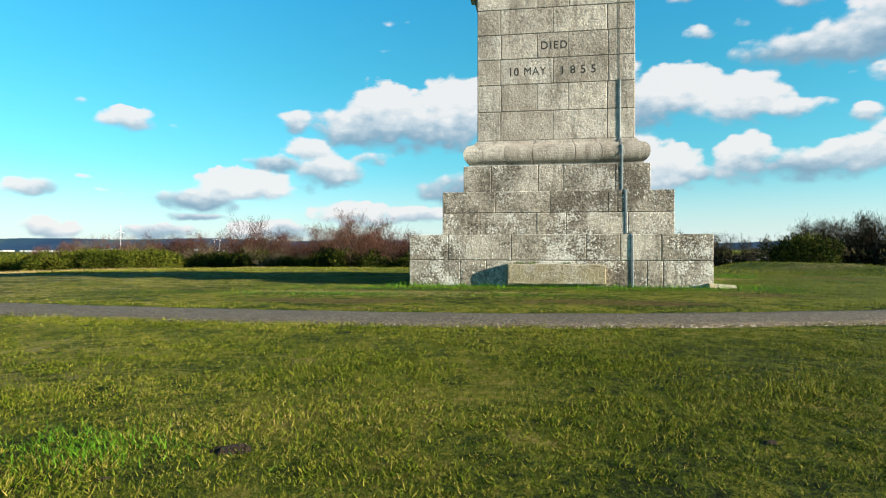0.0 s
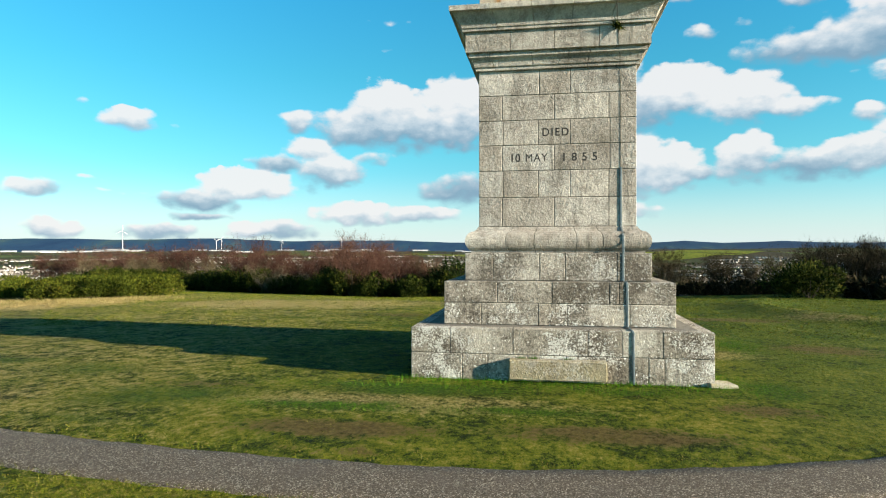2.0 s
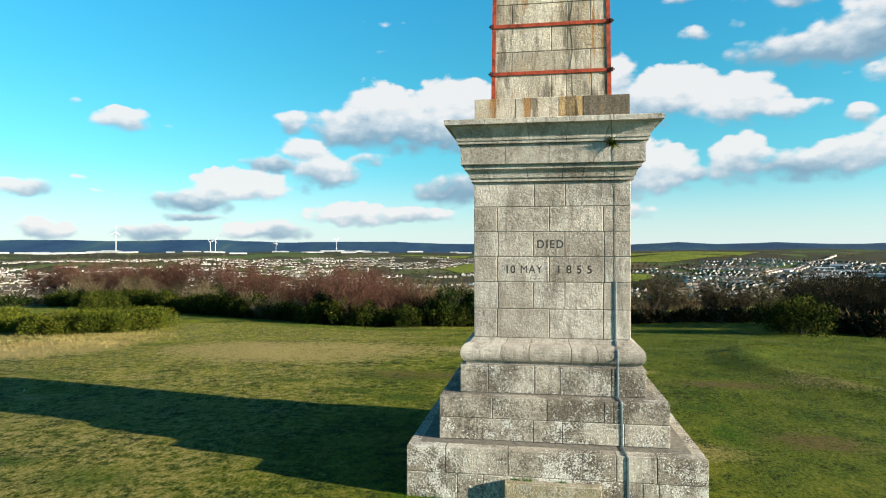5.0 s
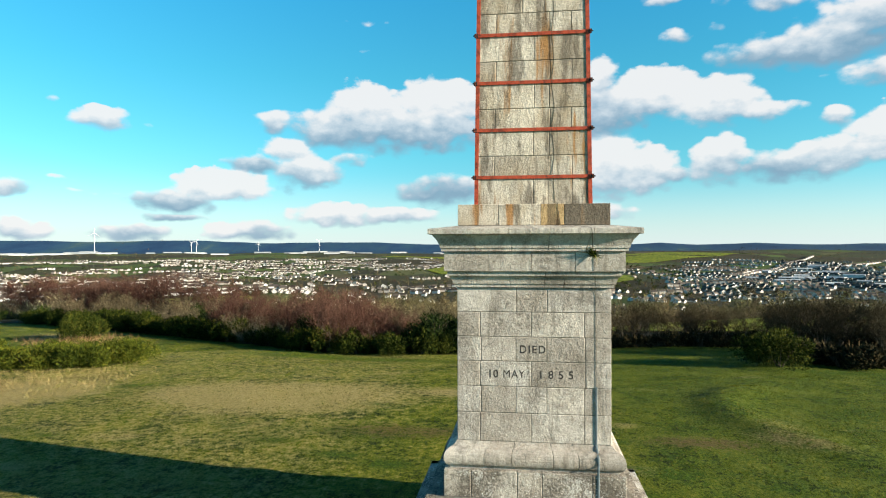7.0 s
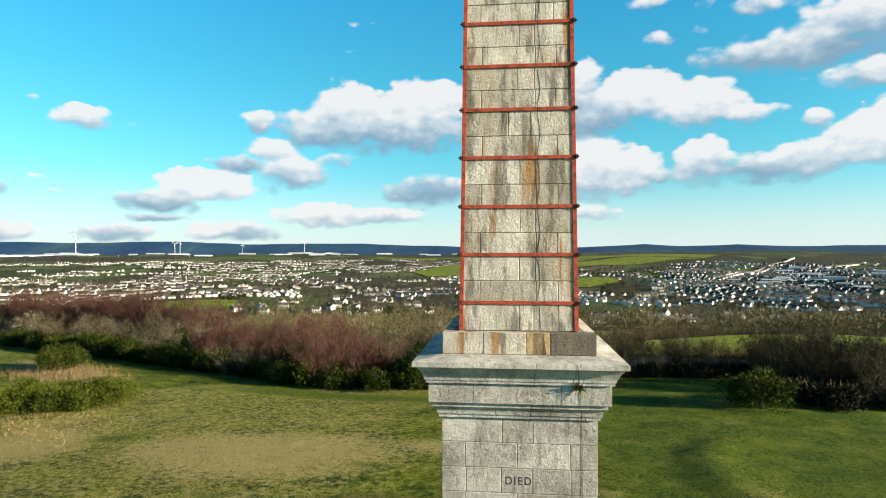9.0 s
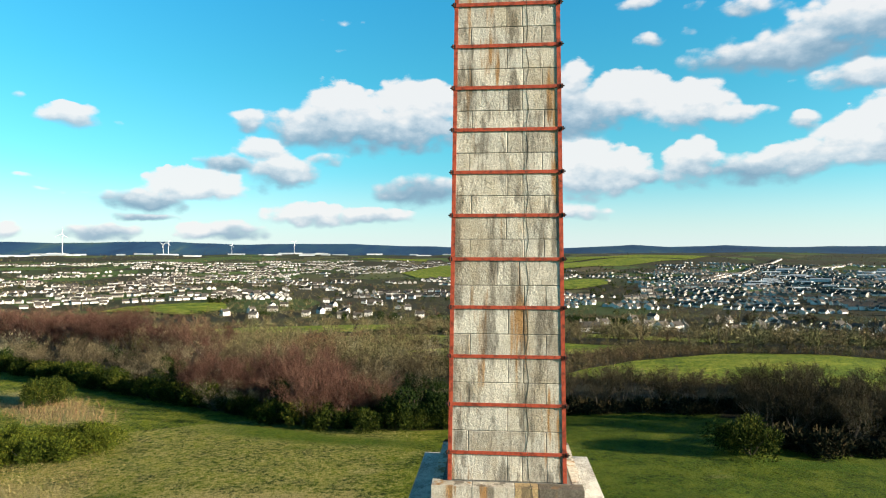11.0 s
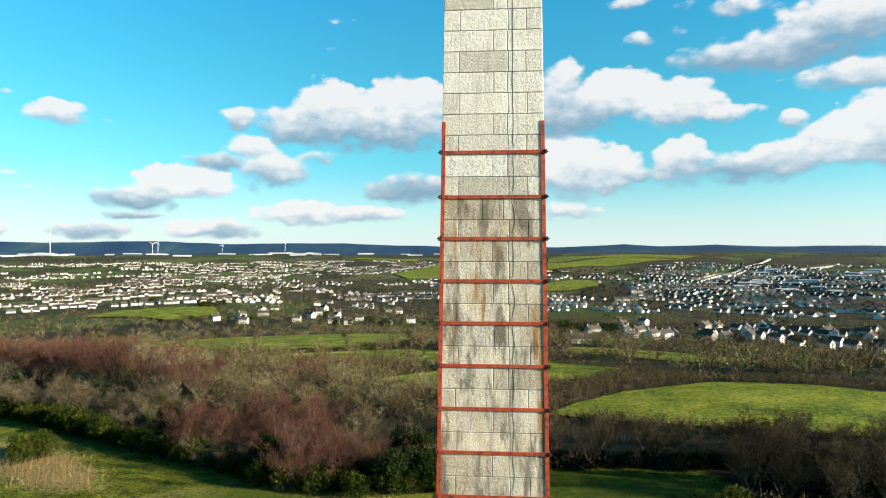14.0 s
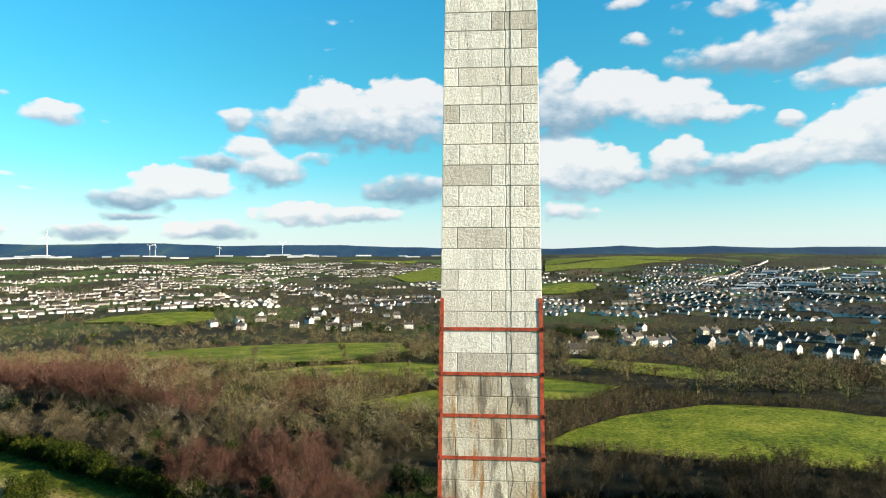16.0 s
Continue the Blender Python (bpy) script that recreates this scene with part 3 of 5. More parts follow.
def make_ground():
    rings = np.concatenate([np.arange(0.6, 60, 0.6), 60 * 1.032 ** np.arange(0, 140)])
    rings = np.append(rings[rings < 4880], 4900.0)
    sect = 240
    ang = np.linspace(0, 2 * np.pi, sect, endpoint=False)
    rr, aa = np.meshgrid(rings, ang, indexing="ij")
    x, y = (rr * np.sin(aa)).ravel(), (rr * np.cos(aa)).ravel()
    x, y = np.append(x, 0.0), np.append(y, 0.0)
    z = land(x, y)
    z = z - 0.05 * np.clip(1.6 - np.abs(y - path_mid(x)), 0, 1) * (np.abs(x) < 40) * (y < 20)
    faces = []
    for i in range(len(rings) - 1):
        for k in range(sect):
            a, b = i * sect + k, i * sect + (k + 1) % sect
            faces.append((a, a + sect, b + sect, b))
    tip = len(rings) * sect
    faces += [(tip, k, (k + 1) % sect) for k in range(sect)]
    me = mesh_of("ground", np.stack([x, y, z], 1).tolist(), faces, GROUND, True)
    dry = np.maximum.reduce([blob(x, y, -17, 21, 11, 7, 0.2), 0.7 * blob(x, y, -5, 24, 6, 2.5), blob(x, y, -38, 22, 8, 7), 0.6 * blob(x, y, -4, -6.8, 6, 1.2),
                             blob(x, y, -60, 56, 20, 5, -0.6), 0.5 * blob(x, y, 14, 15, 2, 5, -0.3), 0.45 * blob(x, y, -5, -15.5, 2.5, 2)])
    lush = np.maximum.reduce([0.8 * blob(x, y, -3.5, -5.6, 3.6, .7), 0.6 * blob(x, y, -4.5, -7, 2.5, .6), 0.55 * blob(x, y, 12.5, 25, 1.0, 5, -0.5), 0.6 * blob(x, y, 21, 20, 6, 7), 0.7 * blob(x, y, -24, 46, 16, 3, -0.35), 0.7 * blob(x, y, 29, 38, 14, 3),
                              0.6 * blob(x, y, 4.6, -3.8, 1.2, 1.2), 0.5 * blob(x, y, -8, 12, 5, 2), 0.6 * blob(x, y, -14, -4, 2.5, 1.5)])
    rng_g = np.random.default_rng(31)
    for _ in range(70):
        gx, gy, s = rng_g.uniform(-34, 24), rng_g.uniform(-9, 44), rng_g.uniform(0.6, 2.2)
        if rng_g.uniform() < 0.5:
            lush = np.maximum(lush, rng_g.uniform(0.35, 0.7) * blob(x, y, gx, gy, 1.6 * s, 0.7 * s, rng_g.uniform(-.5, .5)))
        else:
            dry = np.maximum(dry, rng_g.uniform(0.3, 0.65) * blob(x, y, gx, gy, 1.8 * s, 0.8 * s, rng_g.uniform(-.5, .5)))
    lush = np.maximum.reduce([lush, 0.9 * blob(x, y, -5.2, -7.3, 3.0, .42), 0.9 * blob(x, y, -1.0, -7.2, 2.4, .4), 0.9 * blob(x, y, -3.5, -5.1, 4.2, .5), 0.7 * blob(x, y, 1.5, -5.0, 3.2, .5), 0.8 * blob(x, y, 5.4, -4.2, 1.0, 1.6), 0.8 * blob(x, y, 6.6, 3.5, .9, 2.2), 0.7 * blob(x, y, -17.8, -3, 2, .8), 0.6 * blob(x, y, -10.5, -9, 2, .5), 0.5 * blob(x, y, -11.2, -6.3, 2, .5), 0.7 * blob(x, y, -13.5, 10.4, 2.2, .8), 0.7 * blob(x, y, -9.4, 8.5, 2.4, .8), 0.8 * blob(x, y, -6.7, 7.4, 2, .9), 0.8 * blob(x, y, 6.5, 7.7, 2.2, 1), 0.7 * blob(x, y, 10.4, 6.5, 1.6, 1), 0.7 * blob(x, y, -20, 44, 22, 3, -0.15)])
    dry = np.maximum.reduce([dry, 0.8 * blob(x, y, 13.8, 13, 3.2, 1, -0.6), 0.6 * blob(x, y, 5.4, 15.6, 1.5, .8), 0.8 * blob(x, y, -23, 22, 8, 6, 0.3), 0.7 * blob(x, y, -23, 10.4, 3, 1)])
    # Lawn paler to the left, darker to the right: brightness falloff put into colour.
    dry = np.maximum(dry, 0.40 * np.clip((-x - 3) / 9, 0, 1) * (np.hypot(x, y) < 60))
    lush = np.maximum(lush, 0.52 * np.clip((x - 1) / 6, 0, 1) * (np.hypot(x, y) < 60))
    worn = np.maximum.reduce([blob(x, y, -4.5, -8.9, 2.6, .7), blob(x, y, 1.0, -8.6, 3.0, .6), 0.8 * blob(x, y, 4.4, -6.2, 1.6, .6), 0.7 * blob(x, y, 9.5, 3, 2.5, 1.6), 0.7 * blob(x, y, 9, 12.7, 4, 1.5), 0.5 * blob(x, y, -9.5, -5.5, 2.5, .6), 0.5 * blob(x, y, -4, -10.2, 3, .3), 0.6 * blob(x, y, -6.8, 13, 6, 2)])
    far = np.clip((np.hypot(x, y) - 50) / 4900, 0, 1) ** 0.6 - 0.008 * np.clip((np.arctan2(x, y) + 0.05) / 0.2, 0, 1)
    # Thicket edge, behind which the ground takes the painted tree shade.
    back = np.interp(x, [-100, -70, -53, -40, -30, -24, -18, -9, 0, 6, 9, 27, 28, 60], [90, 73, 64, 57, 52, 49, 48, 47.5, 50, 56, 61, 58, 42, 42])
    shaded_floor = np.clip((y - back) / 2.0, 0, 1)
    thatch_shade = np.clip((-12.0 - y) / 1.5, 0, 1) * np.clip((26 - np.hypot(x, y)) / 3, 0, 1)
    for name, values in (("dry", dry), ("lush", lush), ("far", far), ("shaded_floor", shaded_floor), ("worn", worn), ("thatch_shade", thatch_shade)):
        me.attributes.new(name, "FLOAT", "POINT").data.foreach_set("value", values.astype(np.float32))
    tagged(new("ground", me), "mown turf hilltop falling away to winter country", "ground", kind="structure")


def make_path():
    xs = np.linspace(-34, 30, 170)
    verts, faces = [], []
    half = 0.82
    rows = [(-1, -0.06), (-0.93, 0.012), (-0.5, 0.022), (0, 0.028), (0.5, 0.022), (0.93, 0.012), (1, -0.06)]
    for i, x in enumerate(xs):
        e = 1e-3
        slope = float((path_mid(x + e) - path_mid(x - e)) / (2 * e))
        nx, ny = -slope / math.hypot(1, slope), 1 / math.hypot(1, slope)
        for s, h in rows:
            wob = 0.03 * math.sin(x * 3.1 + s) + 0.025 * math.sin(x * 7.7 + 2 * s) if abs(s) > 0.9 else 0
            k = s * half + wob
            px, py = x + nx * k, float(path_mid(x)) + ny * k
            verts.append((px, py, float(land(px, py)) - 0.02 + h))
        if i:
            a, b = (i - 1) * 7, i * 7
            faces += [(a + j, b + j, b + j + 1, a + j + 1) for j in range(6)]
    tagged(new("path", mesh_of("path", verts, faces, PATH, True)), "narrow worn tarmac footpath with loose chippings", "footpath", kind="structure")


make_ground()
make_path()

# ---- the monument ----
monument = tagged(new("monument"), "tall weathered granite obelisk on a stepped pedestal, braced with red iron", "monument")
GAP = 0.017


def stone_mesh(x0, x1, y0, y1, z0, z1, mat, top=None, chamfer=0.012):
    """One dressed block with worn front arrises; top: the x and y limits at the upper bed of a battered block."""
    tx0, tx1, ty0 = top if top else (x0, x1, y0)
    c = chamfer
    verts = []
    for z, a0, a1, yy in ((z0, x0, x1, y0), (z0 + c, x0, x1, y0), (z1 - c, tx0, tx1, ty0), (z1, tx0, tx1, ty0)):
        k = c if z in (z0, z1) else 0.0
        j = 0.0 if k else c
        verts += [(a0 + k, yy + k + 0.0, z), (a1 - k, yy + k, z)] if k else [(a0 + j, yy, z), (a1 - j, yy, z)]
        verts += [(a1 - k, yy + c, z), (a1 - k, y1, z), (a0 + k, y1, z), (a0 + k, yy + c, z)]
    faces = []
    for r in range(3):
        a, b = r * 6, r * 6 + 6
        faces += [(a + i, a + (i + 1) % 6, b + (i + 1) % 6, b + i) for i in range(6)]
    faces += [tuple(range(6))[::-1], tuple(range(18, 24))]
    return mesh_of("block", verts, faces, mat)


def course(z0, z1, w0, w1, cuts, mat, deep=0.42, loose=1.0):
    """Front blocks of one course between half widths w0 below and w1 above; cuts: joints as fractions of the width."""
    edges = [0.0, *cuts, 1.0]
    g = GAP / 2
    for k, (f0, f1) in enumerate(zip(edges, edges[1:])):
        stone = mat[k % len(mat)] if isinstance(mat, (list, tuple)) else mat
        jut = random.uniform(-0.004, 0.006) * loose
        x0, x1 = -w0 + 2 * w0 * f0 + (g if f0 > 0 else 0), -w0 + 2 * w0 * f1 - (g if f1 < 1 else 0)
        t0, t1 = -w1 + 2 * w1 * f0 + (g if f0 > 0 else 0), -w1 + 2 * w1 * f1 - (g if f1 < 1 else 0)
        part("block", stone_mesh(x0, x1, -w0 - jut, -w0 + deep, z0 + g, z1 - g, stone, (t0, t1, -w1 - jut)), monument)


def frustum(z0, z1, w0, w1):
    v = [(s * w, t * w, z) for z, w in ((z0, w0), (z1, w1)) for s, t in ((-1, -1), (1, -1), (1, 1), (-1, 1))]
    return v, [(3, 2, 1, 0), (4, 5, 6, 7), (0, 1, 5, 4), (1, 2, 6, 5), (2, 3, 7, 6), (3, 0, 4, 7)]


def side_courses(z0, z1, w0, w1, rng):
    """Blocks of the three other faces of one course, turned round the axis."""
    out = []
    g = GAP / 2
    for face in (1, 2, 3):
        cut = sorted(rng.uniform(0.1, 0.9) for _ in range(2))
        c, s = [(1, 0), (0, 1), (-1, 0), (0, -1)][face]
        lim = [-1 + (0.42 / w0 * 1.0 if face == 1 else 0), *[-1 + 2 * k for k in cut], 1 - (0.42 / w0 if face == 3 else 0)]
        for a, b in zip(lim, lim[1:]):
            if b - a < 0.05:
                continue
            v = []
            for z, w in ((z0 + g, w0), (z1 - g, w1)):
                v += [(a * w + g, -w, z), (b * w - g, -w, z), (b * w - g, -w + 0.3, z), (a * w + g, -w + 0.3, z)]
            v = [(x * c - y * s, x * s + y * c, z) for x, y, z in v]
            out.append((v, [(3, 2, 1, 0), (4, 5, 6, 7), (0, 1, 5, 4), (1, 2, 6, 5), (2, 3, 7, 6), (3, 0, 4, 7)]))
    return out


A1, A2, A3, AD, AP = 4.0, 3.20, 2.66, 2.288, 2.272
Z1, Z2, Z3, ZD0, ZD1, ZC, ZP0, ZP1, ZTOP = 1.406, 2.644, 3.455, 4.23, 8.90, 10.655, 10.767, 11.42, 41.2


def shaft_w(z):
    return 1.792 - 0.0132 * (z - 10.985)


BANDS = [28.71, 27.34, 26.06, 24.77, 23.48, 22.18, 20.87, 19.54, 18.20, 16.72, 15.22, 13.75, 12.28]
rng_side = random.Random(5)
core, rest = [], {}


def tier(z0, z1, w0, w1, cuts, mat, behind=True):
    course(z0, z1, w0, w1, cuts, mat, 0.42, 0.0 if mat is GRANITE_DADO else 0.35 if z0 > 11 else 1.0)
    if behind:
        rest.setdefault(mat.name, (mat, []))[1].extend(side_courses(z0, z1, w0, w1, rng_side))


core.append(frustum(-0.4, Z1 - 0.009, A1 - 0.02, A1 - 0.02))
tier(-0.25, 0.70, A1, A1, (.178, .266, .40, .53, .66, .795, .845), GRANITE_BASE)
tier(0.70, Z1, A1, A1, (.136, .352, .60, .71, .84), GRANITE_BASE)
core.append(frustum(Z1 - 0.02, Z2 - 0.009, A2 - 0.02, A2 - 0.02))
tier(Z1, 2.03, A2, A2, (.168, .42, .547, .81), GRANITE_BASE)
tier(2.03, Z2, A2, A2, (.238, .48, .725, .765), GRANITE_STEP)
core.append(frustum(Z2 - 0.02, Z3 - 0.009, A3 - 0.02, A3 - 0.02))
tier(Z2, Z3, A3, A3, (.154, .41, .547, .82), GRANITE_STEP)
core.append(frustum(Z3 - 0.02, ZD1, AD - 0.02, AD - 0.02))
DADO_Z = [ZD0, 5.10, 5.90, 6.66, 7.40, 8.15, ZD1]
DADO_CUT = [(.152, .489, .83), (.157, .387, .588, .83), (.152, .489, .837), (.157, .387, .588, .837), (.152, .489, .83), (.392, .591)]
for (za, zb), cut in zip(zip(DADO_Z, DADO_Z[1:]), DADO_CUT):
    tier(za, zb, AD, AD, cut, GRANITE_DADO)
core.append(frustum(ZD1, ZP1 - 0.02, 2.25, 2.25))
course(ZP0, ZP1, AP, AP, (.27, .55, .705), [GRANITE_LOW, GRANITE_LOW, GRANITE_RUST, GRANITE_DARK])
rest.setdefault(GRANITE_LOW.name, (GRANITE_LOW, []))[1].extend(side_courses(ZP0, ZP1, AP, AP, rng_side))

# shaft courses: a tall and a short one between bands, even ones above
beds = [ZP1]
low_to_high = BANDS[::-1]
beds.append(low_to_high[0])
for a, b in zip(low_to_high, low_to_high[1:]):
    beds += [a + (b - a) * 0.45, b]
beds.append(BANDS[0] + 0.53)
while beds[-1] < ZTOP - 0.9:
    beds.append(beds[-1] + (0.645 if beds[-1] < 34.5 else 0.575))
beds[-1] = ZTOP
core.append(frustum(ZP1 - 0.02, ZTOP, shaft_w(ZP1) - 0.02, shaft_w(ZTOP) - 0.02))
core.append(frustum(ZTOP, 43.9, shaft_w(ZTOP) - 0.01, 0.05))
for i, (za, zb) in enumerate(zip(beds, beds[1:])):
    wob = random.uniform(-0.012, 0.012)
    cut = ((.165 + wob, .655, .835 + wob) if i % 2 else (.505 + wob, .645)) if i > 0 else (.505, .63, .84)
    if i % 14 == 8:
        cut = (.40 + wob, .60 + wob)
    mat = GRANITE_LOW if zb < 27.4 else GRANITE_HIGH
    tier(za, zb, shaft_w(za), shaft_w(zb), cut, mat)
for piece in core:
    part("core", mesh_of("core", *piece, MORTAR), monument)
for mat, pieces in rest.values():
    tagged(part("side_masonry", mesh_of("side_masonry", *joined(pieces), mat), monument), kind="stuff")


def moulding(name, profile, mat, cuts):
    """A moulded course run round the four faces; profile: (half width, height) upwards. The front is cut into stones."""
    levels = len(profile)
    edges = [0.0, *cuts, 1.0]
    for f0, f1 in zip(edges, edges[1:]):
        verts, faces = [], []
        for a, z in profile:
            g0, g1 = (GAP / 2 if f0 > 0 else 0), (GAP / 2 if f1 < 1 else 0)
            x0, x1 = -a + 2 * a * f0 + g0, -a + 2 * a * f1 - g1
            verts += [(x0, -a, z), (x1, -a, z), (x1, -1.6, z), (x0, -1.6, z)]
        for i in range(levels - 1):
            p, q = i * 4, i * 4 + 4
            faces += [(p + k, p + (k + 1) % 4, q + (k + 1) % 4, q + k) for k in range(4)]
        faces += [(3, 2, 1, 0), tuple(range(levels * 4 - 4, levels * 4))]
        part(name, mesh_of(name, verts, faces, mat), monument)
    verts, faces = [], []
    for a, z in profile:
        y0 = -1.6
        verts += [(a, y0, z), (a, a, z), (-a, a, z), (-a, y0, z)]
    for i in range(levels - 1):
        p, q = i * 4, i * 4 + 4
        faces += [(p + k, p + k + 1, q + k + 1, q + k) for k in range(3)]
    faces += [(3, 2, 1, 0), tuple(range(levels * 4 - 4, levels * 4))]
    tagged(part(name + "_return", mesh_of(name + "_return", verts, faces, mat), monument), kind="stuff")


torus = [(2.50, Z3 + 0.003), (2.50, 3.52)]
torus += [(2.44 + 0.225 * math.cos(radians(w)), 3.80 + 0.29 * math.sin(radians(w))) for w in range(-75, 91, 15)]
torus += [(2.42, 4.10), (2.36, 4.15), (2.31, 4.23)]
moulding("torus_moulding", torus, GRANITE_DADO, (.225, .38, .61, .75))
moulding("bed_moulding", [(2.30, 8.90), (2.37, 8.905), (2.37, 9.00), (2.41, 9.01), (2.43, 9.10), (2.47, 9.19), (2.54, 9.25), (2.56, 9.26), (2.56, 9.385)], GRANITE_CAP, (.12, .36, .57, .69))
moulding("frieze", [(2.64, 9.388), (2.65, 9.40), (2.65, 9.975), (2.60, 9.98)], GRANITE_CAP, (.25, .49, .73, .83))
cyma = [(2.66, 9.985), (2.73, 9.99), (2.73, 10.07), (2.76, 10.08), (2.77, 10.15), (2.80, 10.22), (2.86, 10.33), (2.93, 10.42), (2.97, 10.47), (3.00, 10.485), (3.07, 10.49), (3.085, 10.505), (3.085, 10.64), (3.07, 10.655), (2.30, 10.765)]
moulding("cornice", cyma, GRANITE_CAP, (.19, .385, .58, .78))

# raised tablet on the sunny side
v, f = box_data(AD - 0.05, AD + 0.055, -1.75, 1.75, 4.9, 8.1)
part("tablet", mesh_of("tablet", v, f, GRANITE_DADO), monument, "raised granite inscription tablet")

# stone seat against the foot, and a loose slab at the corner
seat = bmesh.new()
bmesh.ops.create_cube(seat, size=1)
bmesh.ops.scale(seat, vec=(2.58, 0.30, 0.56), verts=seat.verts)
bmesh.ops.bevel(seat, geom=seat.edges[:], offset=0.035, segments=3, affect="EDGES")
bmesh.ops.subdivide_edges(seat, edges=[e for e in seat.edges if e.calc_length() > 0.4], cuts=7)
for vert in seat.verts:
    vert.co += noise.noise_vector(vert.co * 4) * 0.018
me = bpy.data.meshes.new("stone_seat")
seat.to_mesh(me)
me.materials.append(GRANITE_SEAT)
tagged(new("stone_seat", me), "long rough granite seat block against the plinth", "stone bench").matrix_basis = pose(0, -4.10, 0.335)
slab = bmesh.new()
bmesh.ops.create_cube(slab, size=1)
bmesh.ops.scale(slab, vec=(0.75, 0.6, 0.13), verts=slab.verts)
bmesh.ops.bevel(slab, geom=slab.edges[:], offset=0.03, segments=2, affect="EDGES")
me = bpy.data.meshes.new("foot_slab")
slab.to_mesh(me)
me.materials.append(GRANITE_SEAT)
tagged(new("foot_slab", me), "low granite slab half sunk in grass", "stone slab").matrix_basis = pose(4.15, -3.80, 0.03, 0, 4, 12)

# iron bracing
for sx, sy in ((-1, -1), (1, -1), (1, 1), (-1, 1)):
    pieces = []
    z0, z1 = ZP1 + 0.003, BANDS[0] + 0.95
    for along in (0, 1):
        v = []
        for z in (z0, z1):
            w = shaft_w(z)
            a, b = w + 0.021, w - 0.10
            if along:
                v += [(a - 0.018, b), (a, b), (a, a), (a - 0.018, a)]
            else:
                v += [(b, a - 0.018), (a - 0.018, a - 0.018), (a - 0.018, a), (b, a)]
        v = [(x * sx, y * sy, z0 if i < 4 else z1) for i, (x, y) in enumerate(v)]
        pieces.append((v, [(3, 2, 1, 0), (4, 5, 6, 7), (0, 1, 5, 4), (1, 2, 6, 5), (2, 3, 7, 6), (3, 0, 4, 7)]))
    part("corner_iron", mesh_of("corner_iron", *joined(pieces), IRON), monument, "red painted iron corner angle")
for zb in BANDS:
    w = shaft_w(zb)
    a, b = w + 0.042, w + 0.022
    pieces = []
    for k in range(4):
        c, s = [(1, 0), (0, 1), (-1, 0), (0, -1)][k]
        v, f = box_data(-a - 0.03, a + 0.03, -a, -b, -0.052, 0.052)
        pieces.append(([(x * c - y * s, x * s + y * c, z + 0.004 * (k % 2)) for x, y, z in v], f))
    band = part("iron_band", mesh_of("iron_band", *joined(pieces), IRON), monument, "red painted iron tie band", pose(0, 0, zb))
    for sx, sy in ((-1, -1), (1, -1), (1, 1), (-1, 1)):
        nut = joined([tube([(sx * (a + 0.015), sy * (a - 0.03), 0), (sx * (a + 0.015), sy * (a + 0.05), 0)], 0.030, 6),
                      tube([(sx * (a - 0.03), sy * (a + 0.012), 0), (sx * (a + 0.075), sy * (a + 0.012), 0)], 0.024, 6),
                      box_data(*sorted((sx * (a - 0.07), sx * (a + 0.036))), *sorted((sy * (a + 0.002), sy * (a + 0.02))), -0.066, 0.066)])
        part("bolt", mesh_of("bolt", *nut, BOLT), band, "dark iron clamp bolt")

# lightning conductor and its guard
rng_c = random.Random(3)
line = []
z = 40.9
nodes_z = [40.9, *BANDS, ZP1 + 0.05]
for za, zb in zip(nodes_z, nodes_z[1:]):
    steps = max(5, int((za - zb) / 0.18))
    bow = rng_c.uniform(-0.05, -0.02) if za < 29 else 0.0
    for i in range(steps):
        f = i / steps
        zz = za + (zb - za) * f
        side = (0.62 if zz < 30 else 0.60) + rng_c.uniform(-0.008, 0.008) + bow * math.cos(f * 2 * math.pi)
        on_band = any(abs(zz - q) < 0.1 for q in BANDS)
        line.append((side if zz > 12.4 else 0.62 + (12.4 - zz) * 0.05, -shaft_w(zz) - (0.044 if on_band else 0.0025), zz))
line += [(0.68, -1.80, 11.47), (0.72, -2.276, 11.43), (0.80, -2.279, 10.80), (1.30, -2.70, 10.73), (1.62, -3.092, 10.66), (1.66, -3.092, 10.50), (1.70, -2.78, 10.12),
         (1.72, -2.738, 9.98), (1.75, -2.657, 9.90), (1.75, -2.657, 9.42), (1.66, -2.566, 9.34), (1.80, -2.50, 9.20), (1.82, -2.42, 9.04), (1.82, -2.378, 8.96), (1.70, -2.31, 8.88), (1.82, -2.296, 8.78), (1.845, -2.296, 8.6), (1.85, -2.296, 5.95)]
part("conductor", mesh_of("conductor", *ribbon(line, 0.020, 0.004), CABLE), monument, "thin dark lightning conductor tape")
guard = [(1.85, -2.293, 5.95), (1.85, -2.293, 4.25), (1.86, -2.42, 4.13), (1.87, -2.655, 3.95), (1.87, -2.672, 3.72), (1.87, -2.665, 3.45), (1.87, -2.666, 2.66), (1.89, -3.20, 2.648), (1.91, -3.206, 2.60),
         (1.92, -3.206, 1.42), (1.94, -3.99, 1.41), (1.97, -4.006, 1.36), (1.98, -4.006, -0.05)]
part("conduit", mesh_of("conduit", *ribbon(guard, 0.074, 0.017), PIPE), monument, "grey galvanised conductor guard channel")


# inscription
def words(body, x0, z, height, stretch, space, bold=0.003):
    cu = bpy.data.curves.new("inscription", "FONT")
    cu.body, cu.size, cu.extrude, cu.space_character = body, height / 0.70, 0.0006, space
    cu.offset = bold
    cu.align_x = "LEFT"
    cu.materials.append(INK)
    ob = part("inscription", cu, monument, "cut letters painted black", pose(x0, -AD - 0.0022, z, 90) @ Matrix.Diagonal((stretch, 1, 1, 1)))
    return ob


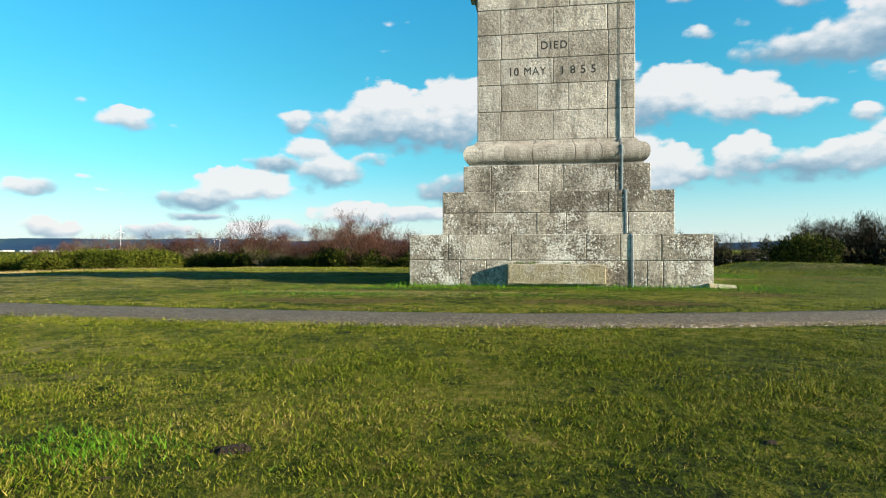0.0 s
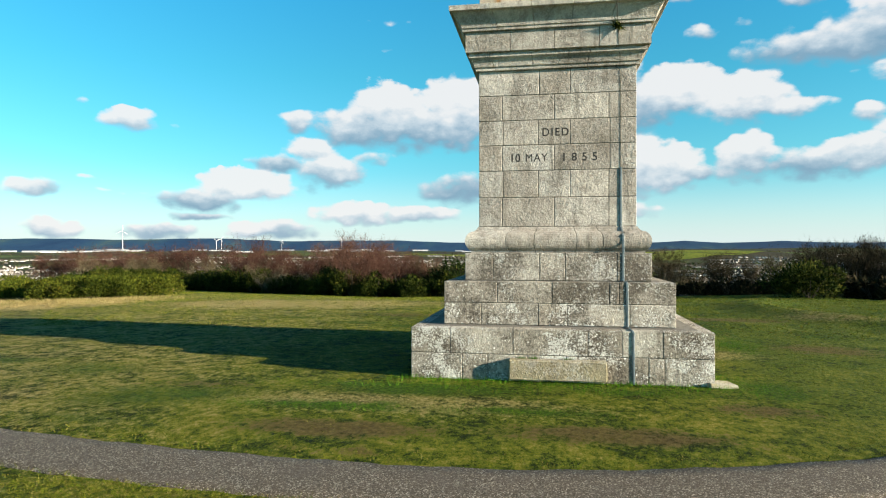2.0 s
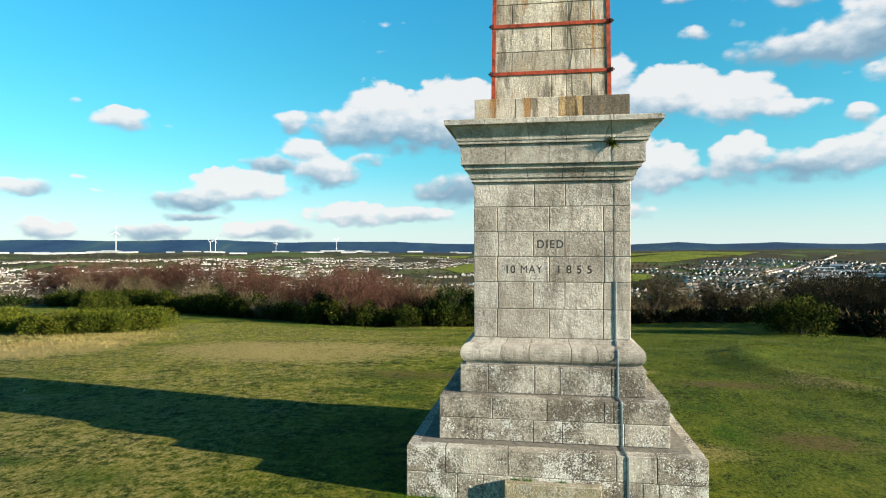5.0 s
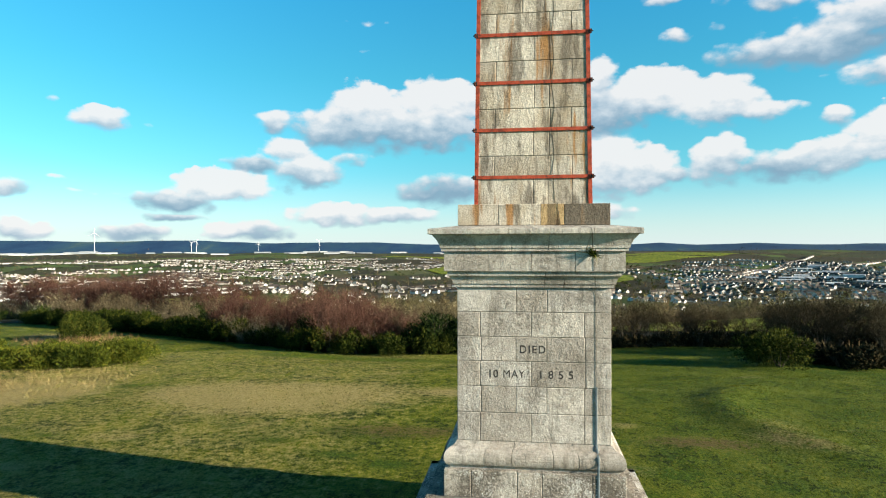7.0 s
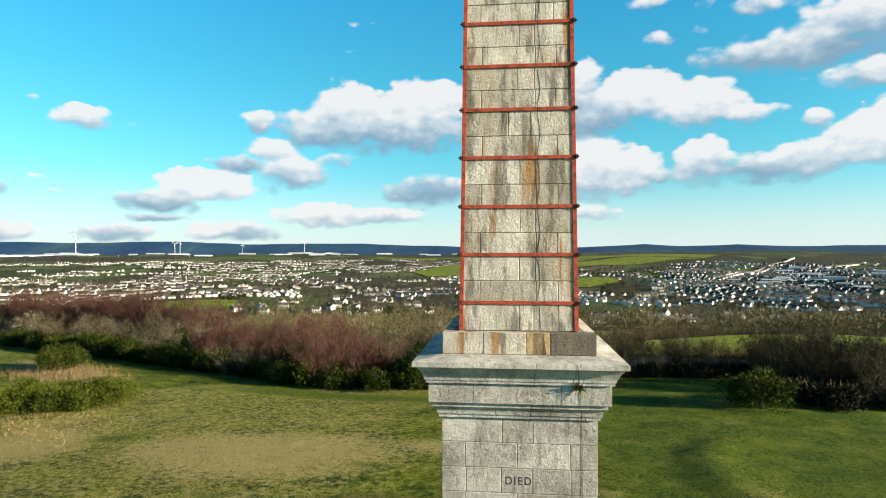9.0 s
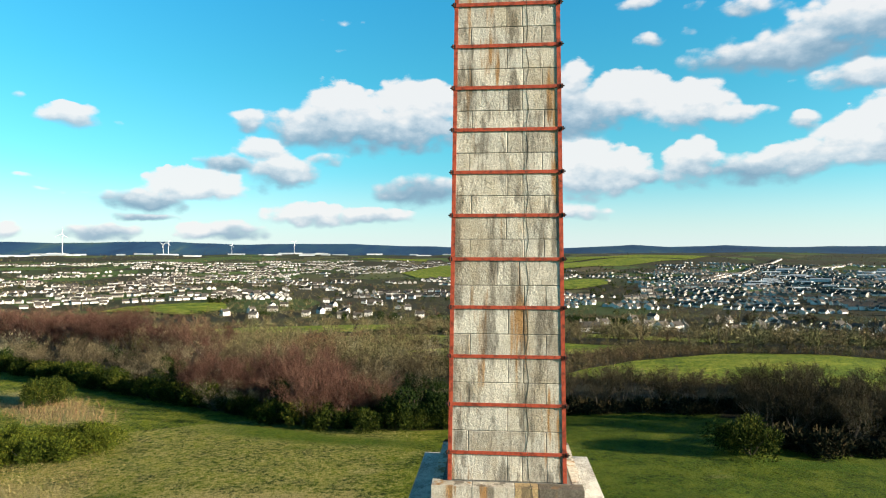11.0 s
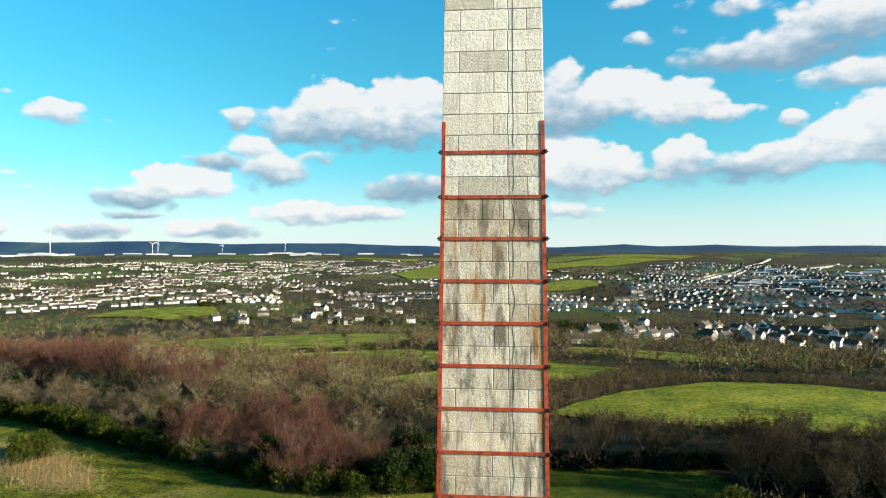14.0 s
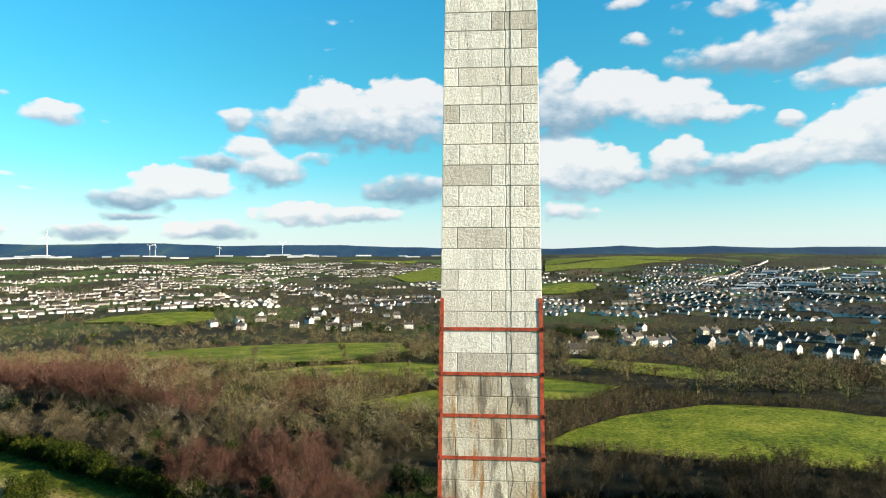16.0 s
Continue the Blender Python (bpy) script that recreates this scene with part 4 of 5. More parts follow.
words("DIED", -0.415, 6.92, 0.235, 0.90, 1.24)
words("10", -1.37, 6.17, 0.235, 0.92, 1.10, 0.004)
words("MAY", -0.91, 6.17, 0.235, 0.90, 1.14, 0.0)
words("1855", 0.15, 6.17, 0.235, 0.95, 1.86, 0.004)


# ---- plants ----
def unit(v):
    return v / (np.linalg.norm(v, axis=1, keepdims=True) + 1e-9)


def limbs(seed, height, spread, stems, thick, levels=3):
    """Tapered stems that fork into limbs; returns the wood as a mesh and the limbs' outer points."""
    rng = random.Random(seed)
    pieces, ends = [], []

    def grow(p, way, length, r, level):
        pts, radii = [p], [r]
        for i in range(3):
            way = (way + Vector((rng.uniform(-.3, .3), rng.uniform(-.3, .3), rng.uniform(-.08, .25)))).normalized()
            p = p + way * (length / 3)
            pts.append(p)
            radii.append(r * (1 - 0.24 * (i + 1)))
            if level >= 1:
                ends.append((tuple(p), tuple(way)))
        pieces.append(tube(pts, radii, 5 if level == 0 else 3))
        if level < levels - 1:
            for q in range(rng.choice((3, 4))):
                turn = rng.uniform(0, 2 * math.pi)
                lean = Vector((math.cos(turn), math.sin(turn), rng.uniform(0.1, 0.8))).normalized()
                k = rng.choice((1, 2, 3))
                grow(pts[k], (way * 0.7 + lean * 0.9).normalized(), length * rng.uniform(0.45, 0.7), radii[k] * 0.62, level + 1)

    for s in range(stems):
        turn = rng.uniform(0, 2 * math.pi)
        grow(Vector((math.cos(turn) * 0.25 * (stems > 1), math.sin(turn) * 0.25 * (stems > 1), -0.2)),
             Vector((math.cos(turn) * spread, math.sin(turn) * spread, 1)).normalized(), height * rng.uniform(0.5, 0.66), thick, 0)
    return joined(pieces), ends


def bare_tree(name, seed, height, spread, stems, twigs, mat, thick=0.09, up=0.6, reach=0.75, wide=0.020):
    """Winter tree: wood and a haze of fine twigs."""
    rng = np.random.default_rng(seed)
    wood, ends = limbs(seed, height, spread, stems, thick)
    pos, way = np.array([e[0] for e in ends]), np.array([e[1] for e in ends])
    top = pos[:, 2].max()
    pos[:, 2] *= height * 0.88 / top
    pick = rng.integers(0, len(pos), twigs)
    base = pos[pick] + rng.normal(scale=0.17, size=(twigs, 3)) * (height / 5)
    radial = unit(base - np.array([0, 0, height * 0.22]))
    d = unit(way[pick] * 0.7 + radial * 0.6 + rng.normal(scale=0.6, size=(twigs, 3)) + np.array([0, 0, up * 0.5]))
    length = rng.uniform(0.25, 1.0, twigs) ** 1.3 * reach * 0.66 * height / 5
    tris = slivers(base, d, length, rng.uniform(0.6, 1.3, twigs) * wide, rng)
    tris[:, :, 2] = np.maximum(tris[:, :, 2], 0.05)
    wv = np.array(wood[0])
    wv[:, 2] *= height * 0.88 / top
    ob = new(name)
    part("trunk", mesh_of("trunk", wv.tolist(), wood[1], BARK), ob)
    part("crown", tri_mesh("crown", tris, mat), ob)
    return ob, tris


def lumps(rng, count, rx, ry, rz):
    """Centres and sizes of the swellings of a bush."""
    c = np.stack([rng.uniform(-rx, rx, count) * 0.75, rng.uniform(-ry, ry, count) * 0.75, rng.uniform(0.25, 0.8, count) * rz], 1)
    k = 1 - 0.45 * np.hypot(c[:, 0] / rx, c[:, 1] / ry)
    c[:, 2] *= k
    return c, rng.uniform(0.30, 0.52, count) * min(rx, ry, rz) * 1.1


def leafy(seed, rx, ry, rz, count, leaf, mat_up=0.35, lump_count=12):
    """Loose leaf sprays on the swellings of a bush or evergreen crown."""
    rng = np.random.default_rng(seed)
    c, s = lumps(rng, lump_count, rx, ry, rz)
    pick = rng.integers(0, lump_count, count)
    out = unit(rng.normal(size=(count, 3)) + np.array([0, 0, 0.25]))
    base = c[pick] + out * (s[pick] * rng.uniform(0.55, 1.08, count))[:, None]
    d = unit(out + rng.normal(scale=0.6, size=(count, 3)) + np.array([0, 0, mat_up]))
    tris = slivers(base, d, rng.uniform(0.6, 1.5, count) * leaf, rng.uniform(0.30, 0.55, count) * leaf, rng)
    tris[:, :, 2] = np.maximum(tris[:, :, 2], -0.05)
    return tris


def bush_thing(name, seed, rx, ry, rz, count, leaf, mat, lump_count=12, stems=7):
    rng = random.Random(seed)
    ob = new(name)
    wood = []
    for _ in range(stems):
        a = rng.uniform(0, 6.28)
        wood.append(tube([(0.1 * math.cos(a), 0.1 * math.sin(a), -0.1), (0.3 * rx * math.cos(a), 0.3 * ry * math.sin(a), rz * 0.3),
                          (0.55 * rx * math.cos(a), 0.55 * ry * math.sin(a), rz * 0.62)], [0.05, 0.035, 0.012], 4))
    part("trunk", mesh_of("trunk", *joined(wood), BARK), ob)
    part("crown", tri_mesh("crown", leafy(seed, rx, ry, rz, count, leaf, lump_count=lump_count), mat), ob)
    return ob


def ground_z(x, y):
    return float(land(x, y))


def spread_things(kinds, spots, size, label, category, group, rng):
    """Set copies of the kinds at the spots; the first copies are the kinds themselves."""
    fresh = list(kinds)
    for x, y in spots:
        k = rng.randrange(len(kinds))
        s = rng.uniform(*size)
        m = pose(x, y, ground_z(x, y) - 0.05, 0, 0, rng.uniform(0, 360)) @ Matrix.Diagonal((s * rng.uniform(.9, 1.15), s * rng.uniform(.9, 1.15), s, 1))
        src = kinds[k]
        if src in fresh:
            fresh.remove(src)
            ob = src
        else:
            ob = copy_thing(src, Matrix())
        ob.matrix_basis = m
        tagged(ob, label, category, group)
    for left in fresh:
        for o in (*left.children_recursive, left):
            bpy.data.objects.remove(o)


def edge_y(x):
    """Front edge of the thicket behind the lawn, to the left of the monument."""
    return float(np.interp(x, [-100, -70, -53, -40, -30, -24, -18, -9, 0, 6], [90, 73, 64, 57, 52, 49, 48, 47.5, 50, 56]))


rng_p = random.Random(11)

# gorse fringe along the thicket
gorse = [bush_thing("gorse_bush", 20 + i, 1.7, 1.4, 2.3 + 0.3 * i, 3000, 0.20, GORSE, 22) for i in range(3)]
spots = []
x = -98.0
while x < 7:
    spots.append((x + rng_p.uniform(-.4, .4), edge_y(x) + 1.4 + rng_p.uniform(-0.8, 1.6)))
    x += rng_p.uniform(1.0, 2.3)
spread_things(gorse, spots, (0.85, 1.5), "dense dark green gorse bush at the thicket edge", "bush", "gorse at the thicket edge", rng_p)
gorse2 = [bush_thing("gorse_bush", 30 + i, 1.9, 1.6, 1.8 + 0.2 * i, 5000, 0.16, GORSE_SUNNY, 20) for i in range(2)]
spots = [(dx - 2.5, dy + 3) for dx, dy in ((-55, 34), (-52.5, 32.5), (-50, 32), (-47.5, 30.5), (-45, 29.8), (-43, 31.5), (-41.5, 30), (-39, 31), (-37.5, 33), (-37.5, 35), (-39.5, 36.5), (-41, 36), (-44, 34.5), (-47, 35), (-57, 37))]
spread_things(gorse2, spots, (0.95, 1.35), "rounded green gorse bush with yellow flower tips", "bush", "gorse island on the lawn", rng_p)
big_gorse = [bush_thing("gorse_bush", 41, 2.6, 2.2, 3.2, 8500, 0.2, GORSE, 18)]
spread_things(big_gorse, [(23.6, 40.6), (-62, 58)], (1.2, 1.3), "large solitary olive green gorse bush", "bush", "solitary gorse", rng_p)

# bare trees of the thicket
red = [bare_tree("birch_tree", 50 + i, 5.4 + 0.4 * i, 0.34, 6, 6200, TWIG_RED, 0.05, 0.6, 0.8, 0.018)[0] for i in range(3)]
spots = [(-20.6 + 5.5 * math.cos(i * 2.4) * (i / 8) ** 0.5, 54 + 5 * math.sin(i * 2.4) * (i / 8) ** 0.5) for i in range(9)]
spots += [(-37 + 8 * math.cos(i * 2.4) * (i / 10) ** 0.5, 63.5 + 6 * math.sin(i * 2.4) * (i / 10) ** 0.5) for i in range(10)]
spots += [(-30 + 6 * math.cos(i * 2.4) * (i / 6) ** 0.5, 70 + 5 * math.sin(i * 2.4) * (i / 6) ** 0.5) for i in range(6)]
spread_things(red, spots, (1.05, 1.45), "leafless red-brown birch thicket tree", "tree", "birches of the thicket", rng_p)
brown = [bare_tree("thorn_tree", 60 + i, 4.6 + 0.4 * i, 0.55, 4, 2800, TWIG_BROWN, 0.07, 0.4, 0.8, 0.026)[0] for i in range(3)]
spots = []
while len(spots) < 62:
    xx = rng_p.uniform(-105, 8)
    yy = edge_y(xx) + 4 + rng_p.uniform(0, 1) ** 1.2 * 45
    if all(math.hypot(xx - a, yy - b) > 3.2 for a, b in spots):
        spots.append((xx, yy))
spread_things(brown, spots, (0.85, 1.4), "leafless brown thorn tree in the thicket", "tree", "thorns of the thicket", rng_p)
pale = [bare_tree("willow_tree", 70 + i, 4.3, 0.75, 6, 3400, TWIG_GREY, 0.06, 0.3, 0.85, 0.018)[0] for i in range(2)]
spread_things(pale, [(-58, 72), (-63, 78), (-52, 67), (-38, 58), (-36, 56), (-34, 56.5), (-45, 66), (-5, 60), (-2, 66), (4, 60), (-12, 70), (-20, 78), (0, 80), (-84, 106), (-78, 98), (-70, 92), (-92, 100)], (0.85, 1.25),
              "pale grey leafless willow with spreading twigs", "tree", "willows of the thicket", rng_p)
tall = [bare_tree("alder_tree", 75 + i, 8.2, 0.4, 4, 4600, TWIG_RED, 0.10, 0.7, 0.62, 0.034)[0] for i in range(2)]
spots = [(-120 + 21 * math.cos(i * 2.4) * (i / 24) ** 0.5, 136 + 13 * math.sin(i * 2.4) * (i / 24) ** 0.5) for i in range(24)]
spots += [(-102 + 4.6 * i, 119 - 1.7 * i + 2.5 * (i % 3)) for i in range(10)]
spread_things(tall, spots, (1.25, 1.7), "tall leafless red-brown alder behind the thicket", "tree", "alders of the thicket", rng_p)
ever = [bush_thing("holly_tree", 80 + i, 1.9, 1.8, 4.2, 5200, 0.24, HOLLY, 26) for i in range(2)]
spread_things(ever, [(-10.5, 51.5), (-7.2, 52), (-9, 56.5), (-5.5, 57.5), (-8, 62), (-11.5, 65), (-4, 65), (-28.5, 59), (-26, 65), (-33, 75), (-20, 69), (-49, 70), (-2, 53.5), (1.5, 56), (-45, 66), (-56, 80), (-15, 58), (-22, 62)], (0.85, 1.35), "dark evergreen holly among bare trees", "tree", "hollies of the thicket", rng_p)

# hawthorns and undergrowth to the right
haw = [bare_tree("hawthorn_tree", 90 + i, 5.6, 0.8, 3, 3300, TWIG_DARK, 0.11, 0.2, 0.85, 0.026)[0] for i in range(3)]
spots = [(9, 61), (12, 60), (15, 62), (18.5, 60), (22, 61.5), (26, 60), (30, 62), (34, 60), (38, 62.5), (42, 60), (46, 63), (50, 61), (55, 64), (60, 66), (66, 68)]
spots += [(28, 53), (33, 51), (38, 53), (43, 50), (48, 53), (53, 51), (58, 55), (34, 45), (40, 44), (46, 43), (52, 45), (30, 47)]
spots += [(27.5 + 1.15 * i + rng_p.uniform(-.5, .5), 46.5 + (i * 5 % 13)) for i in range(13)]
spread_things(haw, [(a * 1.04, b + 1.5) for a, b in spots], (0.9, 1.25), "leafless spreading hawthorn with crooked trunk", "tree", "hawthorns by the lawn", rng_p)
spots = [(6 + 2.2 * i + rng_p.uniform(-1, 1), 64 + rng_p.uniform(-1.5, 12)) for i in range(33)]
spread_things([bare_tree("thorn_tree", 66, 4.6, 0.6, 3, 2400, TWIG_DARK, 0.07, 0.4, 0.8, 0.028)[0], bare_tree("thorn_tree", 67, 4.2, 0.6, 3, 2400, TWIG_BROWN, 0.07, 0.4, 0.8, 0.028)[0]],
              spots, (0.85, 1.2), "leafless thorn tree in a dense belt below the lawn", "tree", "thorns below the lawn", rng_p)
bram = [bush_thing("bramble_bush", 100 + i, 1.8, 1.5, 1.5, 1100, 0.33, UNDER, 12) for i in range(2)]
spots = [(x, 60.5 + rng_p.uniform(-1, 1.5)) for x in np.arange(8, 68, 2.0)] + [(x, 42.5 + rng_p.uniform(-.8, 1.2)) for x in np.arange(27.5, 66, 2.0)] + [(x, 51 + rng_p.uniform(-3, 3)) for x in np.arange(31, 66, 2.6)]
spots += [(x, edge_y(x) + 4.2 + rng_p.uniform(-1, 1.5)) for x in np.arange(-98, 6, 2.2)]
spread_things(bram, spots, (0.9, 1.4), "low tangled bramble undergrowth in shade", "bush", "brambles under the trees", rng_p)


# ---- woods, hedges and town further off ----
def variants(count, maker):
    return [maker(i) for i in range(count)]


def wood_clump(seed, height, wide, twigs, width, limb_count=16, flat=0.25, reach=0.13):
    """A bare crown for trees some way off: limbs that spread from the trunk as a dome, each with its spray of twigs near the outside."""
    rng = np.random.default_rng(seed)
    foot = np.array([0, 0, height * 0.14])
    way = unit(rng.normal(size=(limb_count, 3)) * [1, 1, 0.6] + [0, 0, flat])
    way[:, 2] = np.abs(way[:, 2]) + 0.06
    way = unit(way)
    far = rng.uniform(0.80, 1.06, limb_count)[:, None]
    tip = way * far * [wide, wide, height * 0.86]
    pick = rng.integers(0, limb_count, twigs)
    f = rng.uniform(0.22, 1.0, twigs) ** 0.5
    base = foot + tip[pick] * f[:, None] + rng.normal(scale=0.06 * height, size=(twigs, 3))
    base[:, 2] = np.maximum(base[:, 2], 0.1)
    d = unit(unit(tip)[pick] * 0.8 + rng.normal(scale=0.5, size=(twigs, 3)) + [0, 0, 0.15])
    tris = slivers(base, d, rng.uniform(0.4, 1.2, twigs) * height * reach, rng.uniform(0.6, 1.4, twigs) * width, rng)
    bough = slivers(np.tile(foot, (limb_count, 1)), unit(tip), np.linalg.norm(tip, axis=1) * 0.95, np.full(limb_count, height * 0.022), rng)
    stem = slivers(np.zeros((3, 3)) + rng.normal(scale=0.1, size=(3, 3)) * [1, 1, 0], unit(rng.normal(scale=0.15, size=(3, 3)) + [0, 0, 1]), np.full(3, height * 0.5), np.full(3, height * 0.05), rng)
    return np.concatenate([tris, bough, stem])


def scatter(name, label, kinds, spots, size, mat, seed, category="trees", hue_at=None):
    """Many copies of triangle crowds joined into one far-off mass."""
    rng = np.random.default_rng(seed)
    out, hue = [], []
    for x, y in spots:
        t = kinds[rng.integers(len(kinds))]
        drift = 0.5 + 0.5 * noise.noise(Vector((x * 0.02, y * 0.02, 7.7)))
        tone = 0.55 * drift + 0.6 * rng.uniform() - 0.08
        hue.append(np.full(len(t), tone if hue_at is None else hue_at + 0.25 * (tone - 0.5)))
        s, a = rng.uniform(*size), rng.uniform(0, 2 * np.pi)
        rot = np.array([[np.cos(a), -np.sin(a), 0], [np.sin(a), np.cos(a), 0], [0, 0, 1]]) * s
        out.append(t @ rot.T + np.array([x, y, float(land(x, y)) - 0.1]))
    me = tri_mesh(name, np.concatenate(out), mat)
    me.attributes.new("crown", "FLOAT", "FACE").data.foreach_set("value", np.concatenate(hue).astype(np.float32))
    tagged(new(name, me), label, category, kind="stuff")


def inside(x, y, poly):
    hit = False
    for (x0, y0), (x1, y1) in zip(poly, poly[1:] + poly[:1]):
        if (y0 > y) != (y1 > y) and x < (x1 - x0) * (y - y0) / (y1 - y0) + x0:
            hit = not hit
    return hit


FIELDS = [
    [(10, 95), (17, 107), (30, 121), (51, 132), (58, 132), (85, 118), (118, 100), (96, 80), (64, 76), (36, 82)],
    [(-2, 196), (19, 202), (40, 171), (28, 149), (2, 143)],
    [(-34, 139), (-16, 163), (2, 160), (2, 124), (-14, 121), (-24, 127)],
    [(-93, 207), (-80, 239), (-32, 258), (-6, 230), (-10, 186), (-31, 173), (-60, 190)],
    [(-239, 362), (-212, 377), (-173, 396), (-62, 400), (-40, 302), (-64, 246), (-93, 240), (-140, 252)],
    [(32, 250), (39, 292), (63, 278), (83, 258), (97, 212), (78, 183), (63, 192), (48, 232)],
    [(-513, 732), (-516, 796), (-483, 823), (-407, 864), (-356, 768), (-377, 686), (-435, 726)],
    [(105, 1372), (131, 1526), (217, 1624), (279, 1604), (255, 1466), (170, 1368)],
    [(208, 2249), (250, 2740), (690, 3080), (850, 2821), (550, 2578)],
    [(258, 2830), (299, 3182), (880, 3600), (1186, 3331), (880, 2900), (720, 3150)],
    [(-329, 2033), (-195, 2516), (-100, 2400), (-100, 1750), (-227, 1696)],
    [(-700, 3000), (-690, 3250), (-380, 3280), (-360, 3000)],
]


def make_field(poly, name="field"):
    """A pasture laid on the land, in a grid of cells clipped to its outline."""
    bm = bmesh.new()
    bm.faces.new([bm.verts.new((x, y, 0)) for x, y in poly])
    span = max(max(p[0] for p in poly) - min(p[0] for p in poly), max(p[1] for p in poly) - min(p[1] for p in poly))
    cell = max(4.0, span / 24)
    for axis in (0, 1):
        lo, hi = min(p[axis] for p in poly), max(p[axis] for p in poly)
        k = lo + cell
        while k < hi:
            co, no = [0, 0, 0], [0, 0, 0]
            co[axis], no[axis] = k, 1
            bmesh.ops.bisect_plane(bm, geom=bm.verts[:] + bm.edges[:] + bm.faces[:], plane_co=co, plane_no=no)
            k += cell
    lift = 0.25 if max(p[1] for p in poly) < 400 else 2.0
    for v in bm.verts:
        v.co.z = ground_z(v.co.x, v.co.y) + lift
    me = bpy.data.meshes.new(name)
    bm.normal_update()
    bm.to_mesh(me)
    bm.free()
    for p in me.polygons:
        p.use_smooth = True
    me.materials.append(FIELD)
    tagged(new(name, me), "bright green winter pasture between hedges", "field", kind="structure")


for poly in FIELDS:
    make_field(poly)

npr = np.random.default_rng(77)


def wild(count, x_lim, y_lim, test, apart=0.0):
    """Random places outside the fields, at least so far apart."""
    out, cells = [], {}
    for _ in range(count * 30):
        if len(out) >= count:
            break
        x, y = npr.uniform(*x_lim), npr.uniform(*y_lim)
        if not test(x, y) or any(inside(x, y, f) for f in FIELDS):
            continue
        if apart:
            cx, cy = int(x // apart), int(y // apart)
            if any(math.hypot(x - a, y - b) < apart for i in (-1, 0, 1) for j in (-1, 0, 1) for a, b in cells.get((cx + i, cy + j), ())):
                continue
            cells.setdefault((cx, cy), []).append((x, y))
        out.append((x, y))
    return out


def hedge(a, b, gap=2.4, wander=0.5):
    a, b = np.array(a, float), np.array(b, float)
    k = max(2, int(np.linalg.norm(b - a) / gap))
    return [tuple(a + (b - a) * i / k + npr.normal(scale=wander, size=2)) for i in range(k + 1)]


def in_view(x, y, pad=0.0):
    return -0.83 - pad < math.atan2(x, y + 20) < 0.60 + pad


SCRUB_BELT = [(7, 99), (16, 110), (29, 124), (50, 135), (60, 135), (54, 150), (42, 168), (30, 147), (14, 141), (4, 120)]
mid_brown = variants(6, lambda i: wood_clump(200 + i, 5.0 + 0.3 * i, 3.9, 1150, 0.062, 32))
mid_far = variants(5, lambda i: wood_clump(210 + i, 5.6 + 0.4 * i, 4.2, 400, 0.14, 24))
hedge_kinds = variants(4, lambda i: wood_clump(260 + i, 4.2, 2.3, 120, 0.13, 12, 0.5))
mid_green = variants(3, lambda i: leafy(240 + i, 2.0, 2.0, 3.4, 400, 0.55))
scrub = wild(230, (-200, 6), (88, 175), lambda x, y: in_view(x, y) and y > edge_y(max(x, -100)) + 40 and math.hypot((x + 120) / 24, (y - 136) / 15) > 1, 6.0)
scatter("scrub_woodland", "brown leafless scrub woodland on the slope", mid_brown, scrub, (0.75, 1.35), WOOD_MIX, 1)
slope = wild(430, (-330, 6), (165, 400), in_view, 6.8)
slope += wild(170, (45, 220), (125, 320), lambda x, y: in_view(x, y) and y > 178 - 0.5 * x, 6.0) + wild(60, (-10, 70), (200, 330), in_view, 6.0)
scatter("slope_scrub", "leafless mixed woodland further down the slope", mid_far, slope, (0.75, 1.4), WOOD_MIX, 11)
rows_h = []
for poly in FIELDS[:6]:
    for a, b in zip(poly, poly[1:] + poly[:1]):
        rows_h += hedge(a, b, 1.9)
rows_h += hedge((58, 136), (125, 104), 1.2, 0.9) + hedge((60, 139), (125, 108), 1.2, 0.9)
rows_h += hedge((45, 262), (80, 214), 1.6, 1.0) + hedge((2, 206), (40, 182), 1.6, 1.2) + hedge((44, 186), (62, 184), 1.6, 1.2)
belt = hedge((9, 92), (36, 79), 1.0, 1.2) + hedge((36, 79), (66, 73), 1.0, 1.2) + hedge((66, 73), (96, 78), 1.1, 1.2) + [p for p in wild(330, (4, 60), (98, 170), lambda x, y: inside(x, y, SCRUB_BELT), 1.7)]
scatter("hedgerow", "brown leafless field hedgerows", hedge_kinds, rows_h, (0.40, 0.72), HEDGE_MIX, 2, "hedge")
scatter("scrub_belt", "thick red-brown scrub belt between two fields", hedge_kinds, belt, (0.45, 0.80), HEDGE_MIX, 12, "scrub")
scatter("pale_woodland", "pale lichened leafless trees on the slope", mid_brown, wild(44, (-220, -10), (100, 250), in_view, 10.0), (0.8, 1.15), WOOD_MIX, 4, "trees", 0.95)
scatter("evergreen_scrub", "dark evergreen trees among the scrub", mid_green, wild(190, (-230, -4), (85, 330), in_view, 5.0), (0.7, 1.1), HOLLY, 5)
lone = [bare_tree("oak_tree", 95, 9.5, 0.5, 1, 2600, TWIG_BROWN, 0.22, 0.3, 0.8, 0.05)[0]]
spread_things(lone, [(60, 152), (-101, 232), (-66, 262), (-40, 268), (30, 208), (84, 196), (100, 190)], (0.75, 1.2), "broad leafless oak standing in a hedge", "tree", "oaks of the hedges", rng_p)

far_brown = variants(5, lambda i: wood_clump(300 + i, 8.0, 4.6, 44, 0.55, 7))
far_green = variants(4, lambda i: leafy(320 + i, 4.2, 4.2, 9.0, 90, 2.0))


def town_noise(x, y, k=0.004):
    return noise.noise(Vector((x * k, y * k, 3.3)))


